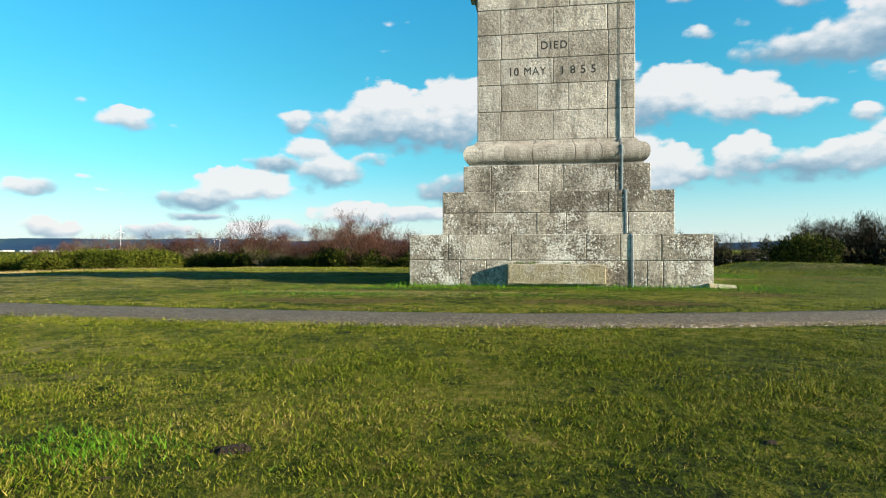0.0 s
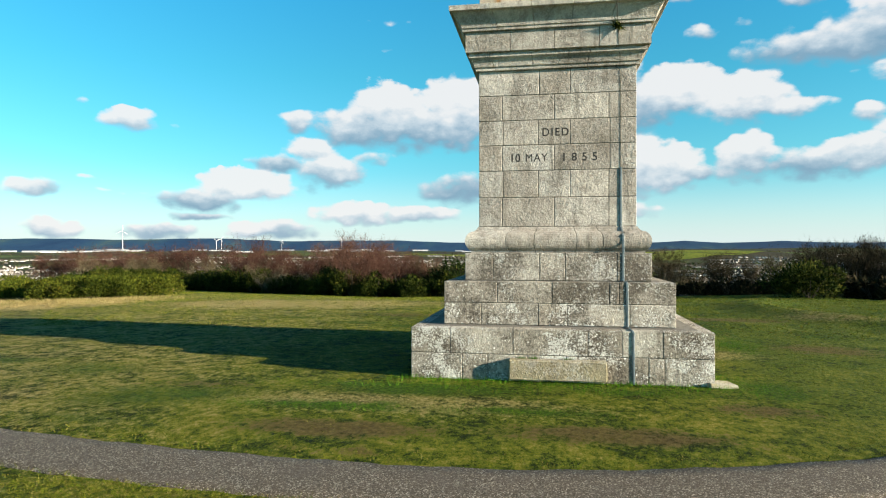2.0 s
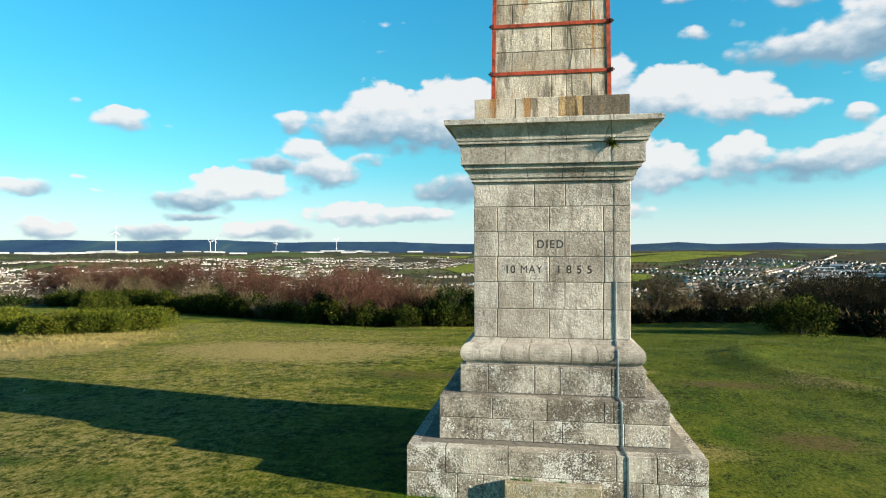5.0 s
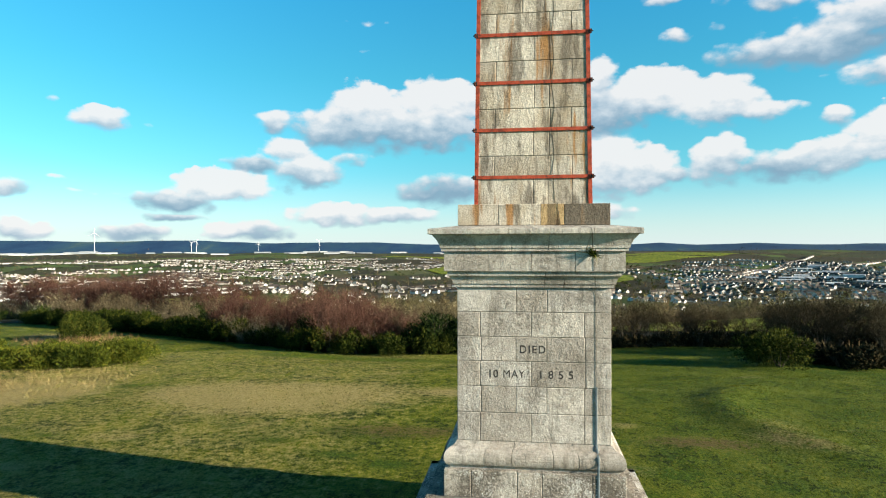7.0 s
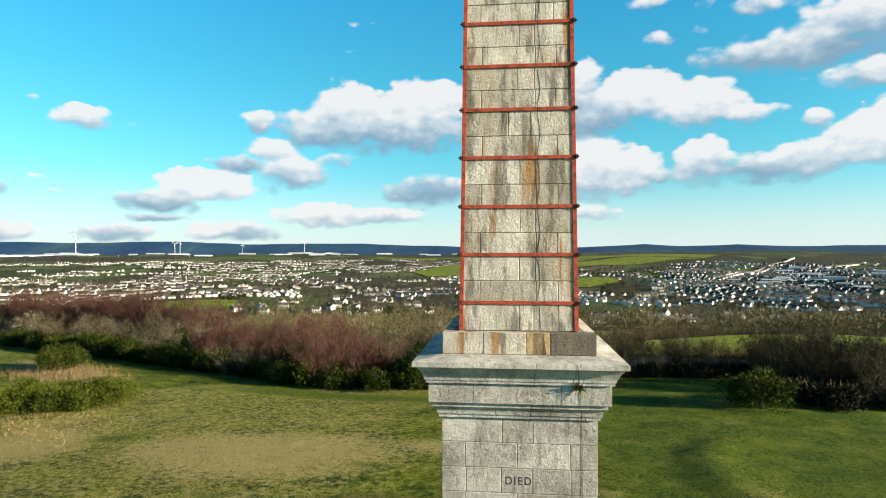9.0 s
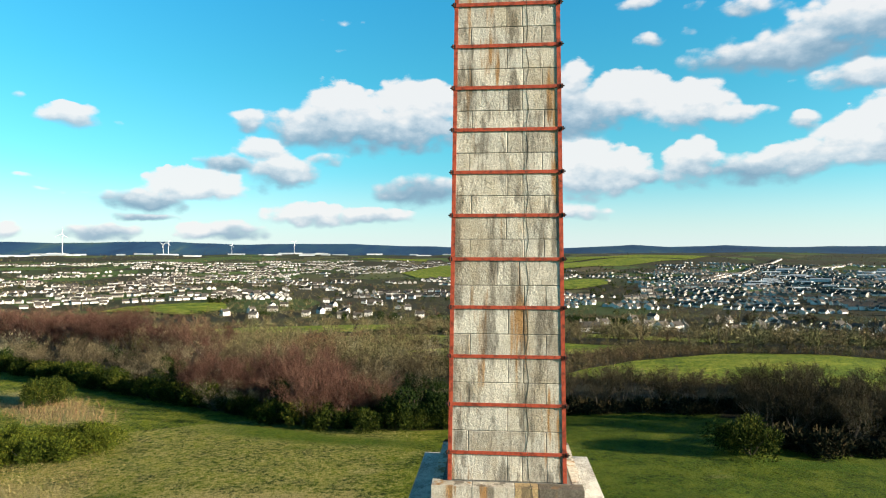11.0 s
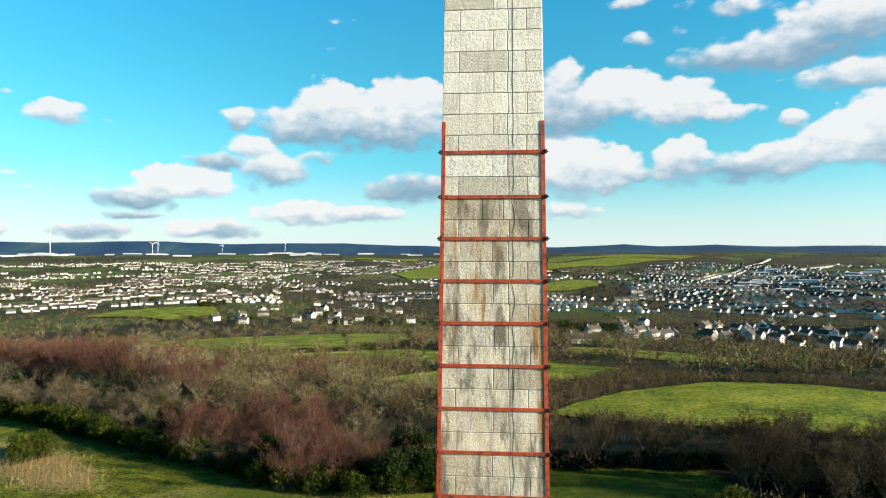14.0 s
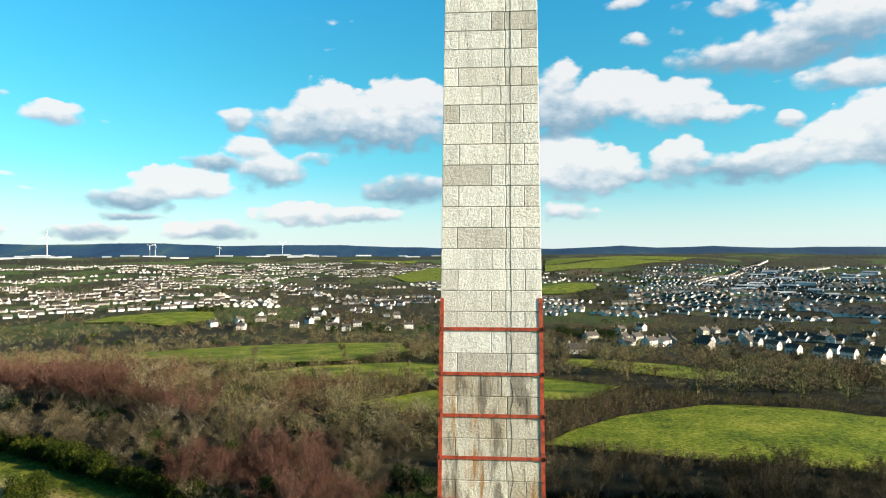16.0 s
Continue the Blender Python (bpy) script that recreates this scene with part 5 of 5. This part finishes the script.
def streets(x, y):
    """Where the houses stand."""
    az = math.atan2(x, y + 20)
    r = math.hypot(x, y)
    if az < -0.335:
        return 1010 < r < 3000 and town_noise(x, y, 0.0032) > -0.34 and not (2200 < r < 2600 and az < -0.56)
    if az < 0.06:
        return (2000 < r < 3000 and town_noise(x, y, 0.003) > -0.2) or (900 < r < 1900 and town_noise(x, y, 0.006) > 0.10)
    if 0.08 < az < 0.62:
        if az < 0.24 and r > 1050:
            return town_noise(x, y, 0.006) > 0.16 and r < 2200
        return 640 < r < 2700 and town_noise(x, y, 0.005) > (0.0 if r < 1000 else -0.22)
    return False


# slopes and valley, thinner among the houses
near_kinds = variants(5, lambda i: wood_clump(310 + i, 7.0, 4.6, 150, 0.29, 13))
spots_near = wild(800, (-800, 60), (380, 930), lambda x, y: in_view(x, y) and math.hypot(x, y) < 950, 7.0) + wild(560, (40, 520), (300, 760), lambda x, y: in_view(x, y) and math.hypot(x, y) > 330, 6.5)
scatter("slope_woodland", "brown leafless trees between hill and town", near_kinds, spots_near, (0.6, 1.2), WOOD_MIX, 16)
spots_far = wild(1500, (-2000, 1300), (560, 1400), lambda x, y: in_view(x, y, .02) and math.hypot(x, y) > 720 and (not streets(x, y) or npr.uniform() < 0.6))
spots_far += wild(2100, (-2700, 2300), (1300, 3300), lambda x, y: in_view(x, y, .02) and (not streets(x, y) or npr.uniform() < 0.5))
scatter("valley_woodland", "brown leafless trees of the valley and town", far_brown, spots_far, (0.7, 1.5), WOOD_MIX, 6)
pines = [(72 + 11 * (i % 6) + npr.uniform(-3, 3), 560 + 26 * (i // 6) + npr.uniform(-6, 6)) for i in range(20)] + [(-425 + 9 * (i % 4) + npr.uniform(-3, 3), 850 + 20 * (i // 4)) for i in range(9)]
pines += [(-545 + 10 * (i % 3) + npr.uniform(-3, 3), 900 + 16 * (i // 3)) for i in range(5)] + [(-160 + 10 * i + npr.uniform(-4, 4), 600 + npr.uniform(-20, 20)) for i in range(7)]
pine_kinds = variants(3, lambda i: leafy(340 + i, 4.0, 4.0, 10.0, 420, 1.0))
scatter("pine_group", "tall dark pines beside the houses", pine_kinds, pines, (0.9, 1.6), HOLLY, 17)
scatter("valley_evergreens", "dark evergreen trees among the houses", far_green, wild(760, (-1900, 1500), (420, 2400), in_view) + wild(190, (180, 560), (1050, 2200), lambda x, y: 0.08 < math.atan2(x, y) < 0.26), (0.45, 1.05), HOLLY, 7)
ridge = wild(700, (-3200, 2600), (2900, 4300), lambda x, y: in_view(x, y, .02) and (town_noise(x, y, 0.0016) > 0.05 or x > 0))
scatter("ridge_woodland", "dark distant woods along the ridge", far_brown, ridge, (0.8, 1.6), TWIG_BROWN, 8)


# far houses: gabled blocks along streets
def gable(x, y, z, turn, length, depth, eaves, rise):
    c, s = math.cos(turn), math.sin(turn)
    pts = [(-1, -1, 0), (1, -1, 0), (1, 1, 0), (-1, 1, 0), (-1, -1, 1), (1, -1, 1), (1, 1, 1), (-1, 1, 1), (-1, 0, 2), (1, 0, 2)]
    v = []
    for a, b, k in pts:
        px, py = a * length / 2, b * depth / 2
        v.append((x + px * c - py * s, y + px * s + py * c, z + (-2, eaves, eaves + rise)[k]))
    wall = [(0, 1, 5, 4), (2, 3, 7, 6), (1, 2, 6, 9, 5), (3, 0, 4, 8, 7)]
    o = 0.35
    rv = []
    for a, b, k in ((-1, -1, 0), (1, -1, 0), (1, 0, 1), (-1, 0, 1), (1, 1, 0), (-1, 1, 0)):
        px, py = a * (length / 2 + o), b * (depth / 2 + o)
        rv.append((x + px * c - py * s, y + px * s + py * c, z + (eaves - 0.2 if k == 0 else eaves + rise + 0.12)))
    rv += [(p[0], p[1], p[2] - 0.18) for p in rv]
    roof = [(0, 1, 2, 3), (3, 2, 4, 5), (7, 6, 9, 8), (8, 9, 11, 10), (0, 6, 7, 1), (5, 4, 10, 11), (1, 7, 8, 2), (2, 8, 10, 4), (0, 3, 9, 6), (3, 5, 11, 9)]
    return (v, wall), (rv, roof)


walls_far, roofs_far = [], []


def build_house(x, y, turn, length, depth, eaves, rise):
    w, rf = gable(x, y, ground_z(x, y), turn, length, depth, eaves, rise)
    walls_far.append(w)
    roofs_far.append(rf)


r = 650.0
while r < 3000:
    az = -0.84
    while az < 0.62:
        x, y = r * math.sin(az), r * math.cos(az) - 20
        step = npr.uniform(11, 14) / r
        block = noise.noise(Vector((az * r * 0.011, r * 0.06, 1.1)))
        if streets(x, y) and block > (0.12 if az > 0.08 and r < 1100 else -0.16 if az > 0.24 else 0.07) and not any(inside(x, y, f) for f in FIELDS) and npr.uniform() < 0.9:
            bend = 0.5 * noise.noise(Vector((x * 0.003, y * 0.003, 9.1)))
            across = noise.noise(Vector((x * 0.006, y * 0.006, 5.5))) > 0.12
            turn = (-0.9 if az > 0.24 and r < 1100 else 0.62 if az > 0.08 else -az * 0.5) + bend + (math.pi / 2 if across else 0)
            build_house(x + npr.normal(scale=1.2), y + npr.normal(scale=3), turn + npr.normal(scale=0.12), npr.uniform(7.5, 12), npr.uniform(7, 8.5), npr.uniform(2.5, 4.4), npr.uniform(2.2, 3.2))
        az += step
    r += 21 + r * 0.012
# the long climbing terraces, and short rows nearer
for a, b, count in (((529, 1675), (1216, 2771), 112), ((560, 1680), (930, 2280), 50), ((942, 2054), (1311, 2413), 48), ((384, 1336), (480, 1324), 7), ((300, 1303), (350, 1310), 4), ((500, 905), (570, 880), 6), ((505, 930), (575, 905), 6), ((515, 955), (580, 930), 6), ((520, 985), (600, 955), 6)):
    for i in range(count):
        f = i / count
        x, y = a[0] + (b[0] - a[0]) * f, a[1] + (b[1] - a[1]) * f
        build_house(x, y, math.atan2(b[1] - a[1], b[0] - a[0]), 11, 7, 4.4 + npr.uniform(0, 1.6), 2.4)
order = sorted(range(len(walls_far)), key=lambda i: math.hypot(*walls_far[i][0][0][:2]))
for i in order[:220]:
    (wv, wf), (rv, rf) = walls_far[i], roofs_far[i]
    cx, cy, cz = sum(p[0] for p in wv) / 10, sum(p[1] for p in wv) / 10, min(p[2] for p in wv)
    ob = tagged(new("house"), "small distant rendered house with slate roof", "house", "houses across the valley")
    ob.matrix_basis = pose(cx, cy, cz)
    part("wall", mesh_of("wall", [(p[0] - cx, p[1] - cy, p[2] - cz) for p in wv], wf, WALL_WHITE), ob)
    part("roof", mesh_of("roof", [(p[0] - cx, p[1] - cy, p[2] - cz) for p in rv], rf, ROOF_SLATE), ob)
walls_far, roofs_far = [walls_far[i] for i in order[220:]], [roofs_far[i] for i in order[220:]]
town = tagged(new("far_houses", mesh_of("far_houses", *joined(walls_far), WALL_WHITE)), "rows of white rendered houses across the valley", "houses", kind="stuff")
tagged(part("roofs", mesh_of("roofs", *joined(roofs_far), ROOF_SLATE), town, "dark slate roofs"), kind="stuff")

# long pale sheds below the skyline and in the far town
shed_pieces = []
for i in range(40):
    az = npr.uniform(-0.84, -0.62) if i < 20 else npr.uniform(-0.58, -0.07)
    r = npr.uniform(3900, 4380)
    x, y = r * math.sin(az), r * math.cos(az)
    w, rf = gable(x, y, ground_z(x, y), -az + npr.normal(scale=0.06), npr.uniform(40, 120), npr.uniform(24, 44), npr.uniform(4, 8), 2.0)
    shed_pieces += [w, rf]
for i in range(40):
    az = npr.uniform(0.33, 0.62)
    r = npr.uniform(1350, 2400)
    x, y = r * math.sin(az), r * math.cos(az)
    w, rf = gable(x, y, ground_z(x, y), -az + npr.normal(scale=0.3), npr.uniform(22, 55), npr.uniform(14, 24), npr.uniform(4, 7), 2.0)
    shed_pieces += [w, rf]
tagged(new("industrial_sheds", mesh_of("industrial_sheds", *joined(shed_pieces), SHED)), "long pale metal industrial sheds on the skyline", "warehouses", kind="stuff")


# nearer houses with their windows
def house_thing(length, depth, eaves, rise, wall_mat, chimneys=2):
    ob = new("house")
    (wv, wf), (rv, rf) = gable(0, 0, 0, 0, length, depth, eaves, rise)
    part("wall", mesh_of("wall", wv, wf, wall_mat), ob)
    roof = part("roof", mesh_of("roof", rv, rf, ROOF_SLATE), ob)
    for k in range(chimneys):
        cx = (-1 if k == 0 else 1) * (length / 2 - 0.6)
        v, f = joined([box_data(cx - 0.45, cx + 0.45, -0.4, 0.4, eaves + rise * 0.6, eaves + rise + 1.2), tube([(cx, 0, eaves + rise + 1.2), (cx, 0, eaves + rise + 1.6)], 0.16, 6)])
        part("chimney", mesh_of("chimney", v, f, WALL_STONE), roof)
    floors = 2 if eaves > 4.2 else 1
    frame_v = box_data(-0.65, 0.65, -0.05, 0.05, -0.65, 0.65)
    pane_v = box_data(-0.52, 0.52, -0.07, 0.02, -0.52, 0.52)
    frame_me, pane_me = mesh_of("window_frame", *frame_v, WHITE), mesh_of("pane", *pane_v, GLASS)
    for lvl in range(floors):
        for i in range(3):
            for side in (-1, 1):
                if lvl == 0 and i == 1:
                    continue
                at = pose((i - 1) * length * 0.30, side * (depth / 2 + 0.02), 1.5 + 2.6 * lvl, 0, 0, 0 if side < 0 else 180)
                win = part("window", frame_me, ob, "", at)
                part("pane", pane_me, win)
    for side in (-1, 1):
        win = part("window", frame_me, ob, "", pose(side * (length / 2 + 0.02), 0.6, eaves - 0.9, 0, 0, 90 if side > 0 else -90))
        part("pane", pane_me, win)
    door = box_data(-0.5, 0.5, -depth / 2 - 0.06, -depth / 2 + 0.03, 0, 2.05)
    part("door", mesh_of("door", *door, GLASS), ob)
    return ob


kinds_h = [house_thing(11, 7.5, 3.0, 2.6, WALL_HOUSE), house_thing(10, 7.5, 5.2, 2.6, WALL_HOUSE), house_thing(13, 8, 4.6, 3.0, WALL_STONE), house_thing(9, 7, 4.6, 2.8, WALL_HOUSE, 1)]
spots = [(50, 330, 8, 0), (108, 470, 35, 0), (122, 458, 40, 1), (136, 472, 35, 1), (150, 500, 75, 2), (163, 461, -55, 2), (230, 530, -55, 3), (226, 487, -55, 3), (221, 445, -55, 3), (224, 412, -55, 3), (248, 424, -55, 3), (242, 385, -55, 3),
         (262, 402, -55, 3), (206, 540, 30, 0), (92, 545, 30, 2), (120, 540, 60, 2), (186, 520, -50, 1), (280, 445, -55, 1), (262, 470, -55, 3)]
spots += [(236 + 17 * i, 1150 + 10 * i, 12, 2) for i in range(5)] + [(430 + 20 * i, 1080 - 6 * i, -16, 1) for i in range(7)]
spots += [(hx, hy, float(npr.choice([-55, -50, 35, 45, 60])), int(npr.integers(4))) for hx, hy in wild(20, (120, 430), (520, 700), lambda x, y: in_view(x, y) and math.hypot(x, y) > 520, 24.0)]
spots += [(hx, hy, float(npr.choice([-55, -40, 5, 15, 60])), int(npr.integers(4))) for hx, hy in wild(26, (-330, 20), (640, 880), in_view, 22.0)]
labels = ["low white bungalow with slate roof", "white rendered two-storey house with slate roof", "grey stone house with slate roof and chimneys", "white gabled end house in a stepped row"]
seen = set()
for x, y, turn, k in spots:
    src = kinds_h[k]
    ob = src if k not in seen else copy_thing(src, Matrix())
    seen.add(k)
    ob.matrix_basis = pose(x, y, ground_z(x, y) + 0.3, 0, 0, turn)
    tagged(ob, labels[k], "house", "houses below the hill")


# wind turbines on the skyline
def turbine(x, y, height, spin):
    ob = tagged(new("wind_turbine"), "tall white three-bladed wind turbine on the ridge", "wind turbine", "turbines on the ridge")
    ob.matrix_basis = pose(x, y, ground_z(x, y), 0, 0, 25)
    part("tower", mesh_of("tower", *tube([(0, 0, -3), (0, 0, height * 0.5), (0, 0, height)], [height * .018, height * .014, height * .009], 10), WHITE), ob)
    part("nacelle", mesh_of("nacelle", *tube([(0, 4, height + 1), (0, -5, height + 1)], [1.2, 1.5], 8), WHITE), ob)
    hub = part("hub", mesh_of("hub", *tube([(0, -5, height + 1), (0, -7.5, height + 1)], [1.4, 0.6], 8), WHITE), ob)
    for k in range(3):
        w = spin + k * 2 * math.pi / 3
        reach = height * 0.34
        pts = [(math.sin(w) * reach * f, -6.5, height + 1 + math.cos(w) * reach * f) for f in (0, 0.25, 0.6, 1)]
        part("blade", mesh_of("blade", *tube(pts, [0.8, 1.3, 0.9, 0.25], 5), WHITE), hub)


for px, height, spin in ((-0.643, 120, 0.1), (-0.509, 76, 0.5), (-0.516, 66, 1.2), (-0.327, 75, 0.9), (-0.42, 56, 0.3)):
    turbine(4300 * math.sin(px), 4300 * math.cos(px) - 20, height, spin)


# ---- grass close by ----
def blades(name, label, n_try, x_lim, y_lim, tall, width, mat, seed, keep, lean=0.45):
    rng = np.random.default_rng(seed)
    x, y = rng.uniform(*x_lim, n_try), rng.uniform(*y_lim, n_try)
    ok = keep(x, y, rng)
    x, y = x[ok], y[ok]
    z = land(x, y) - 0.01
    d = unit(rng.normal(scale=lean, size=(len(x), 3)) * [1, 1, 0.3] + [0, 0, 1])
    tris = slivers(np.stack([x, y, z], 1), d, rng.uniform(0.5, 1.4, len(x)) * tall, rng.uniform(0.6, 1.4, len(x)) * width, rng)
    tagged(new(name, tri_mesh(name, tris, mat)), label, "grass", kind="stuff")


def clumpy(x, y, k):
    return 0.5 + 0.5 * np.sin(x * k + 1.7 * np.sin(y * k * 0.8)) * np.sin(y * k * 1.1 + 1.3 * np.sin(x * k * 0.7 + 1))


def off_path(x, y):
    return np.abs(y - path_mid(x)) > 0.84 + 0.05 * np.sin(x * 5)


def straw_patch(x, y):
    return np.maximum.reduce([blob(x, y, -23, 22, 8, 6, 0.3), blob(x, y, -17, 21, 8, 4, 0.2), 0.6 * blob(x, y, -6, 23, 6, 2), blob(x, y, -36, 19, 6, 5), 0.6 * blob(x, y, -22, 10.5, 4, 1)])


def outside_base(x, y):
    return (np.abs(x) > 4.0) | (np.abs(y) > 4.0)


def tufts(name, label, count, per, x_lim, y_lim, tall, width, spread, mat, seed, keep, lean=0.75):
    """Turf as many small tussocks of splayed blades."""
    rng = np.random.default_rng(seed)
    cx, cy = rng.uniform(*x_lim, count), rng.uniform(*y_lim, count)
    ok = keep(cx, cy, rng)
    cx, cy = cx[ok], cy[ok]
    size = rng.uniform(0.5, 1.45, len(cx)) * (0.6 + 0.7 * clumpy(cx, cy, 1.7))
    a = rng.uniform(0, 2 * np.pi, (len(cx), per))
    q = rng.uniform(0, 1, (len(cx), per)) ** 0.5 * spread * size[:, None]
    x, y = (cx[:, None] + np.cos(a) * q).ravel(), (cy[:, None] + np.sin(a) * q).ravel()
    d = unit(np.stack([np.cos(a).ravel() * lean, np.sin(a).ravel() * lean, np.ones(a.size)], 1) * rng.uniform(0.3, 1.0, (a.size, 1)) * [1, 1, 1] + rng.normal(scale=0.35, size=(a.size, 3)) * [1, 1, 0.2])
    length = rng.uniform(0.5, 1.3, a.size) * tall * np.repeat(size, per)
    tris = slivers(np.stack([x, y, land(x, y) - 0.008], 1), d, length, rng.uniform(0.6, 1.4, a.size) * width, rng)
    tagged(new(name, tri_mesh(name, tris, mat)), label, "grass", kind="stuff")


tufts("grass", "short uneven winter turf", 72000, 11, (-10.5, 7.5), (-19.6, -12.1), 0.034, 0.0060, 0.050, GRASS, 1,
      lambda x, y, g: off_path(x, y) & (np.abs(x + 1.4) < 0.80 * (y + 21.8)) & (g.uniform(size=len(x)) < np.clip(1.55 - 0.16 * (y + 19.6), 0.42, 1)))
tufts("grass_beyond", "short turf round the monument foot", 24000, 7, (-16, 11), (-12, 8), 0.030, 0.0105, 0.08, GRASS, 2,
      lambda x, y, g: off_path(x, y) & outside_base(x, y))
tufts("grass_lawn", "tussocky turf of the wider lawn", 52000, 5, (-46, 34), (6, 50), 0.085, 0.030, 0.15, GRASS, 12,
      lambda x, y, g: (g.uniform(size=len(x)) < (0.25 + 0.75 * clumpy(x, y, 0.35)) * (1 - 0.85 * np.clip(1.2 * straw_patch(x, y), 0, 1) * np.clip(1.6 * clumpy(x, y, 0.9), 0, 1))) & (np.abs(x + 3) < 0.8 * (y + 22)))
tufts("straw_turf", "bleached straw-coloured turf on the lawn", 26000, 5, (-46, 2), (6, 40), 0.08, 0.018, 0.16, STRAW, 14,
      lambda x, y, g: g.uniform(size=len(x)) < 0.8 * straw_patch(x, y) * clumpy(x, y, 0.9) ** 1.3)
blades("foot_grass", "longer lush grass along the plinth", 16000, (-4.6, 5.6), (-5.0, -2.4), 0.13, 0.012, LUSH, 3,
       lambda x, y, g: outside_base(x, y) & ((y < -4.0) | (x > 4.0)) & (g.uniform(size=len(x)) < np.exp(-np.maximum(-4.0 - y, x - 4.0) * 3.2)), 0.5)
blades("tuft_grass", "tall bright green grass tuft", 15000, (-4.4, -1.6), (-18.6, -16.6), 0.062, 0.0055, LUSH, 4,
       lambda x, y, g: g.uniform(size=len(x)) < np.exp(-(((x + 2.78) / 0.42) ** 2 + ((y + 17.72) / 0.26) ** 2)), 0.6)
blades("lush_strip", "greener rank grass patch on the lawn", 90000, (-9, 8), (-8.6, 6), 0.075, 0.010, LUSH, 5,
       lambda x, y, g: outside_base(x, y) & (g.uniform(size=len(x)) < np.maximum.reduce([blob(x, y, -5.2, -7.3, 3.0, .42), blob(x, y, -1.0, -7.2, 2.4, .4), blob(x, y, -3.5, -5.1, 4.2, .5), 0.8 * blob(x, y, 1.5, -5.0, 3.2, .5), 0.8 * blob(x, y, 5.4, -4.2, 1.0, 1.6), blob(x, y, 6.6, 3.5, .9, 2.2)]) * (0.4 + 0.6 * clumpy(x, y, 2.2))), 0.6)
blades("verge_grass", "ragged grass overhanging the path edge", 26000, (-12, 8), (-14, -8), 0.08, 0.009, GRASS, 6,
       lambda x, y, g: (np.abs(np.abs(y - path_mid(x)) - 0.86) < 0.10) & (g.uniform(size=len(x)) < 0.2 + 0.8 * clumpy(x, y, 2.7)), 0.8)
blades("dry_grass", "tall bleached dry grass", 170000, (-70, -26), (12, 48), 0.26, 0.024, STRAW, 7,
       lambda x, y, g: g.uniform(size=len(x)) < 0.8 * np.maximum(blob(x, y, -41, 26, 9, 8), blob(x, y, -54, 34, 14, 6)) * clumpy(x, y, 0.9), 0.6)
blades("rush_bed", "rusty brown rushes beyond the gorse", 16000, (-90, -40), (38, 80), 0.8, 0.05, RUSH, 8,
       lambda x, y, g: g.uniform(size=len(x)) < blob(x, y, -58, 54, 13, 5, -0.5), 0.35)

soil = plain_mat("dark_damp_soil", (0.006, 0.004, 0.003), (0.040, 0.024, 0.014), 18, 0.95, 0.0, 0.8, 0.03)
rng_s = random.Random(8)
for sx, sy, big in ((-2.02, -17.62, 0.7), (-2.4, -18.15, 0.3), (0.95, -17.05, 0.35)):
    bm = bmesh.new()
    bmesh.ops.create_icosphere(bm, subdivisions=3, radius=0.13 * big)
    for v in bm.verts:
        v.co = Vector((v.co.x * 1.25, v.co.y * 0.8, v.co.z * 0.34)) + noise.noise_vector(v.co * 22 + Vector((sx, sy, 0))) * 0.03 * big
    me = bpy.data.meshes.new("soil_scrape")
    bm.to_mesh(me)
    bm.free()
    me.materials.append(soil)
    tagged(new("soil_scrape", me), "small scrape of bare dark soil in turf", "soil").matrix_basis = pose(sx, sy, ground_z(sx, sy) - 0.006, 0, 0, rng_s.uniform(0, 90))

# weeds on the seat
rng_w = np.random.default_rng(19)
for k, wx in enumerate((-0.95, -0.62, 0.28)):
    d = unit(rng_w.normal(scale=0.7, size=(60, 3)) * [1, 0.6, 0.3] + [0, -0.1, 1])
    tris = slivers(np.tile([wx, -4.03, 0.60], (60, 1)) + rng_w.normal(scale=0.05, size=(60, 3)) * [1.6, 0.3, 0.1], d, rng_w.uniform(.04, .11, 60), np.full(60, .012), rng_w)
    tagged(new("weed", tri_mesh("weed", tris, LUSH)), "small green weed growing behind the stone seat", "weed", "weeds on the seat")

# fern on the cornice
rng_f = np.random.default_rng(9)
d = unit(rng_f.normal(size=(90, 3)) + [0, -0.8, 0.3])
tris = slivers(np.tile([1.72, -2.68, 9.93], (90, 1)) + rng_f.normal(scale=0.03, size=(90, 3)), d, rng_f.uniform(.1, .34, 90), rng_f.uniform(.02, .05, 90), rng_f)
tagged(new("wall_fern", tri_mesh("wall_fern", tris, GORSE)), "small green fern rooted in the cornice joint", "fern")
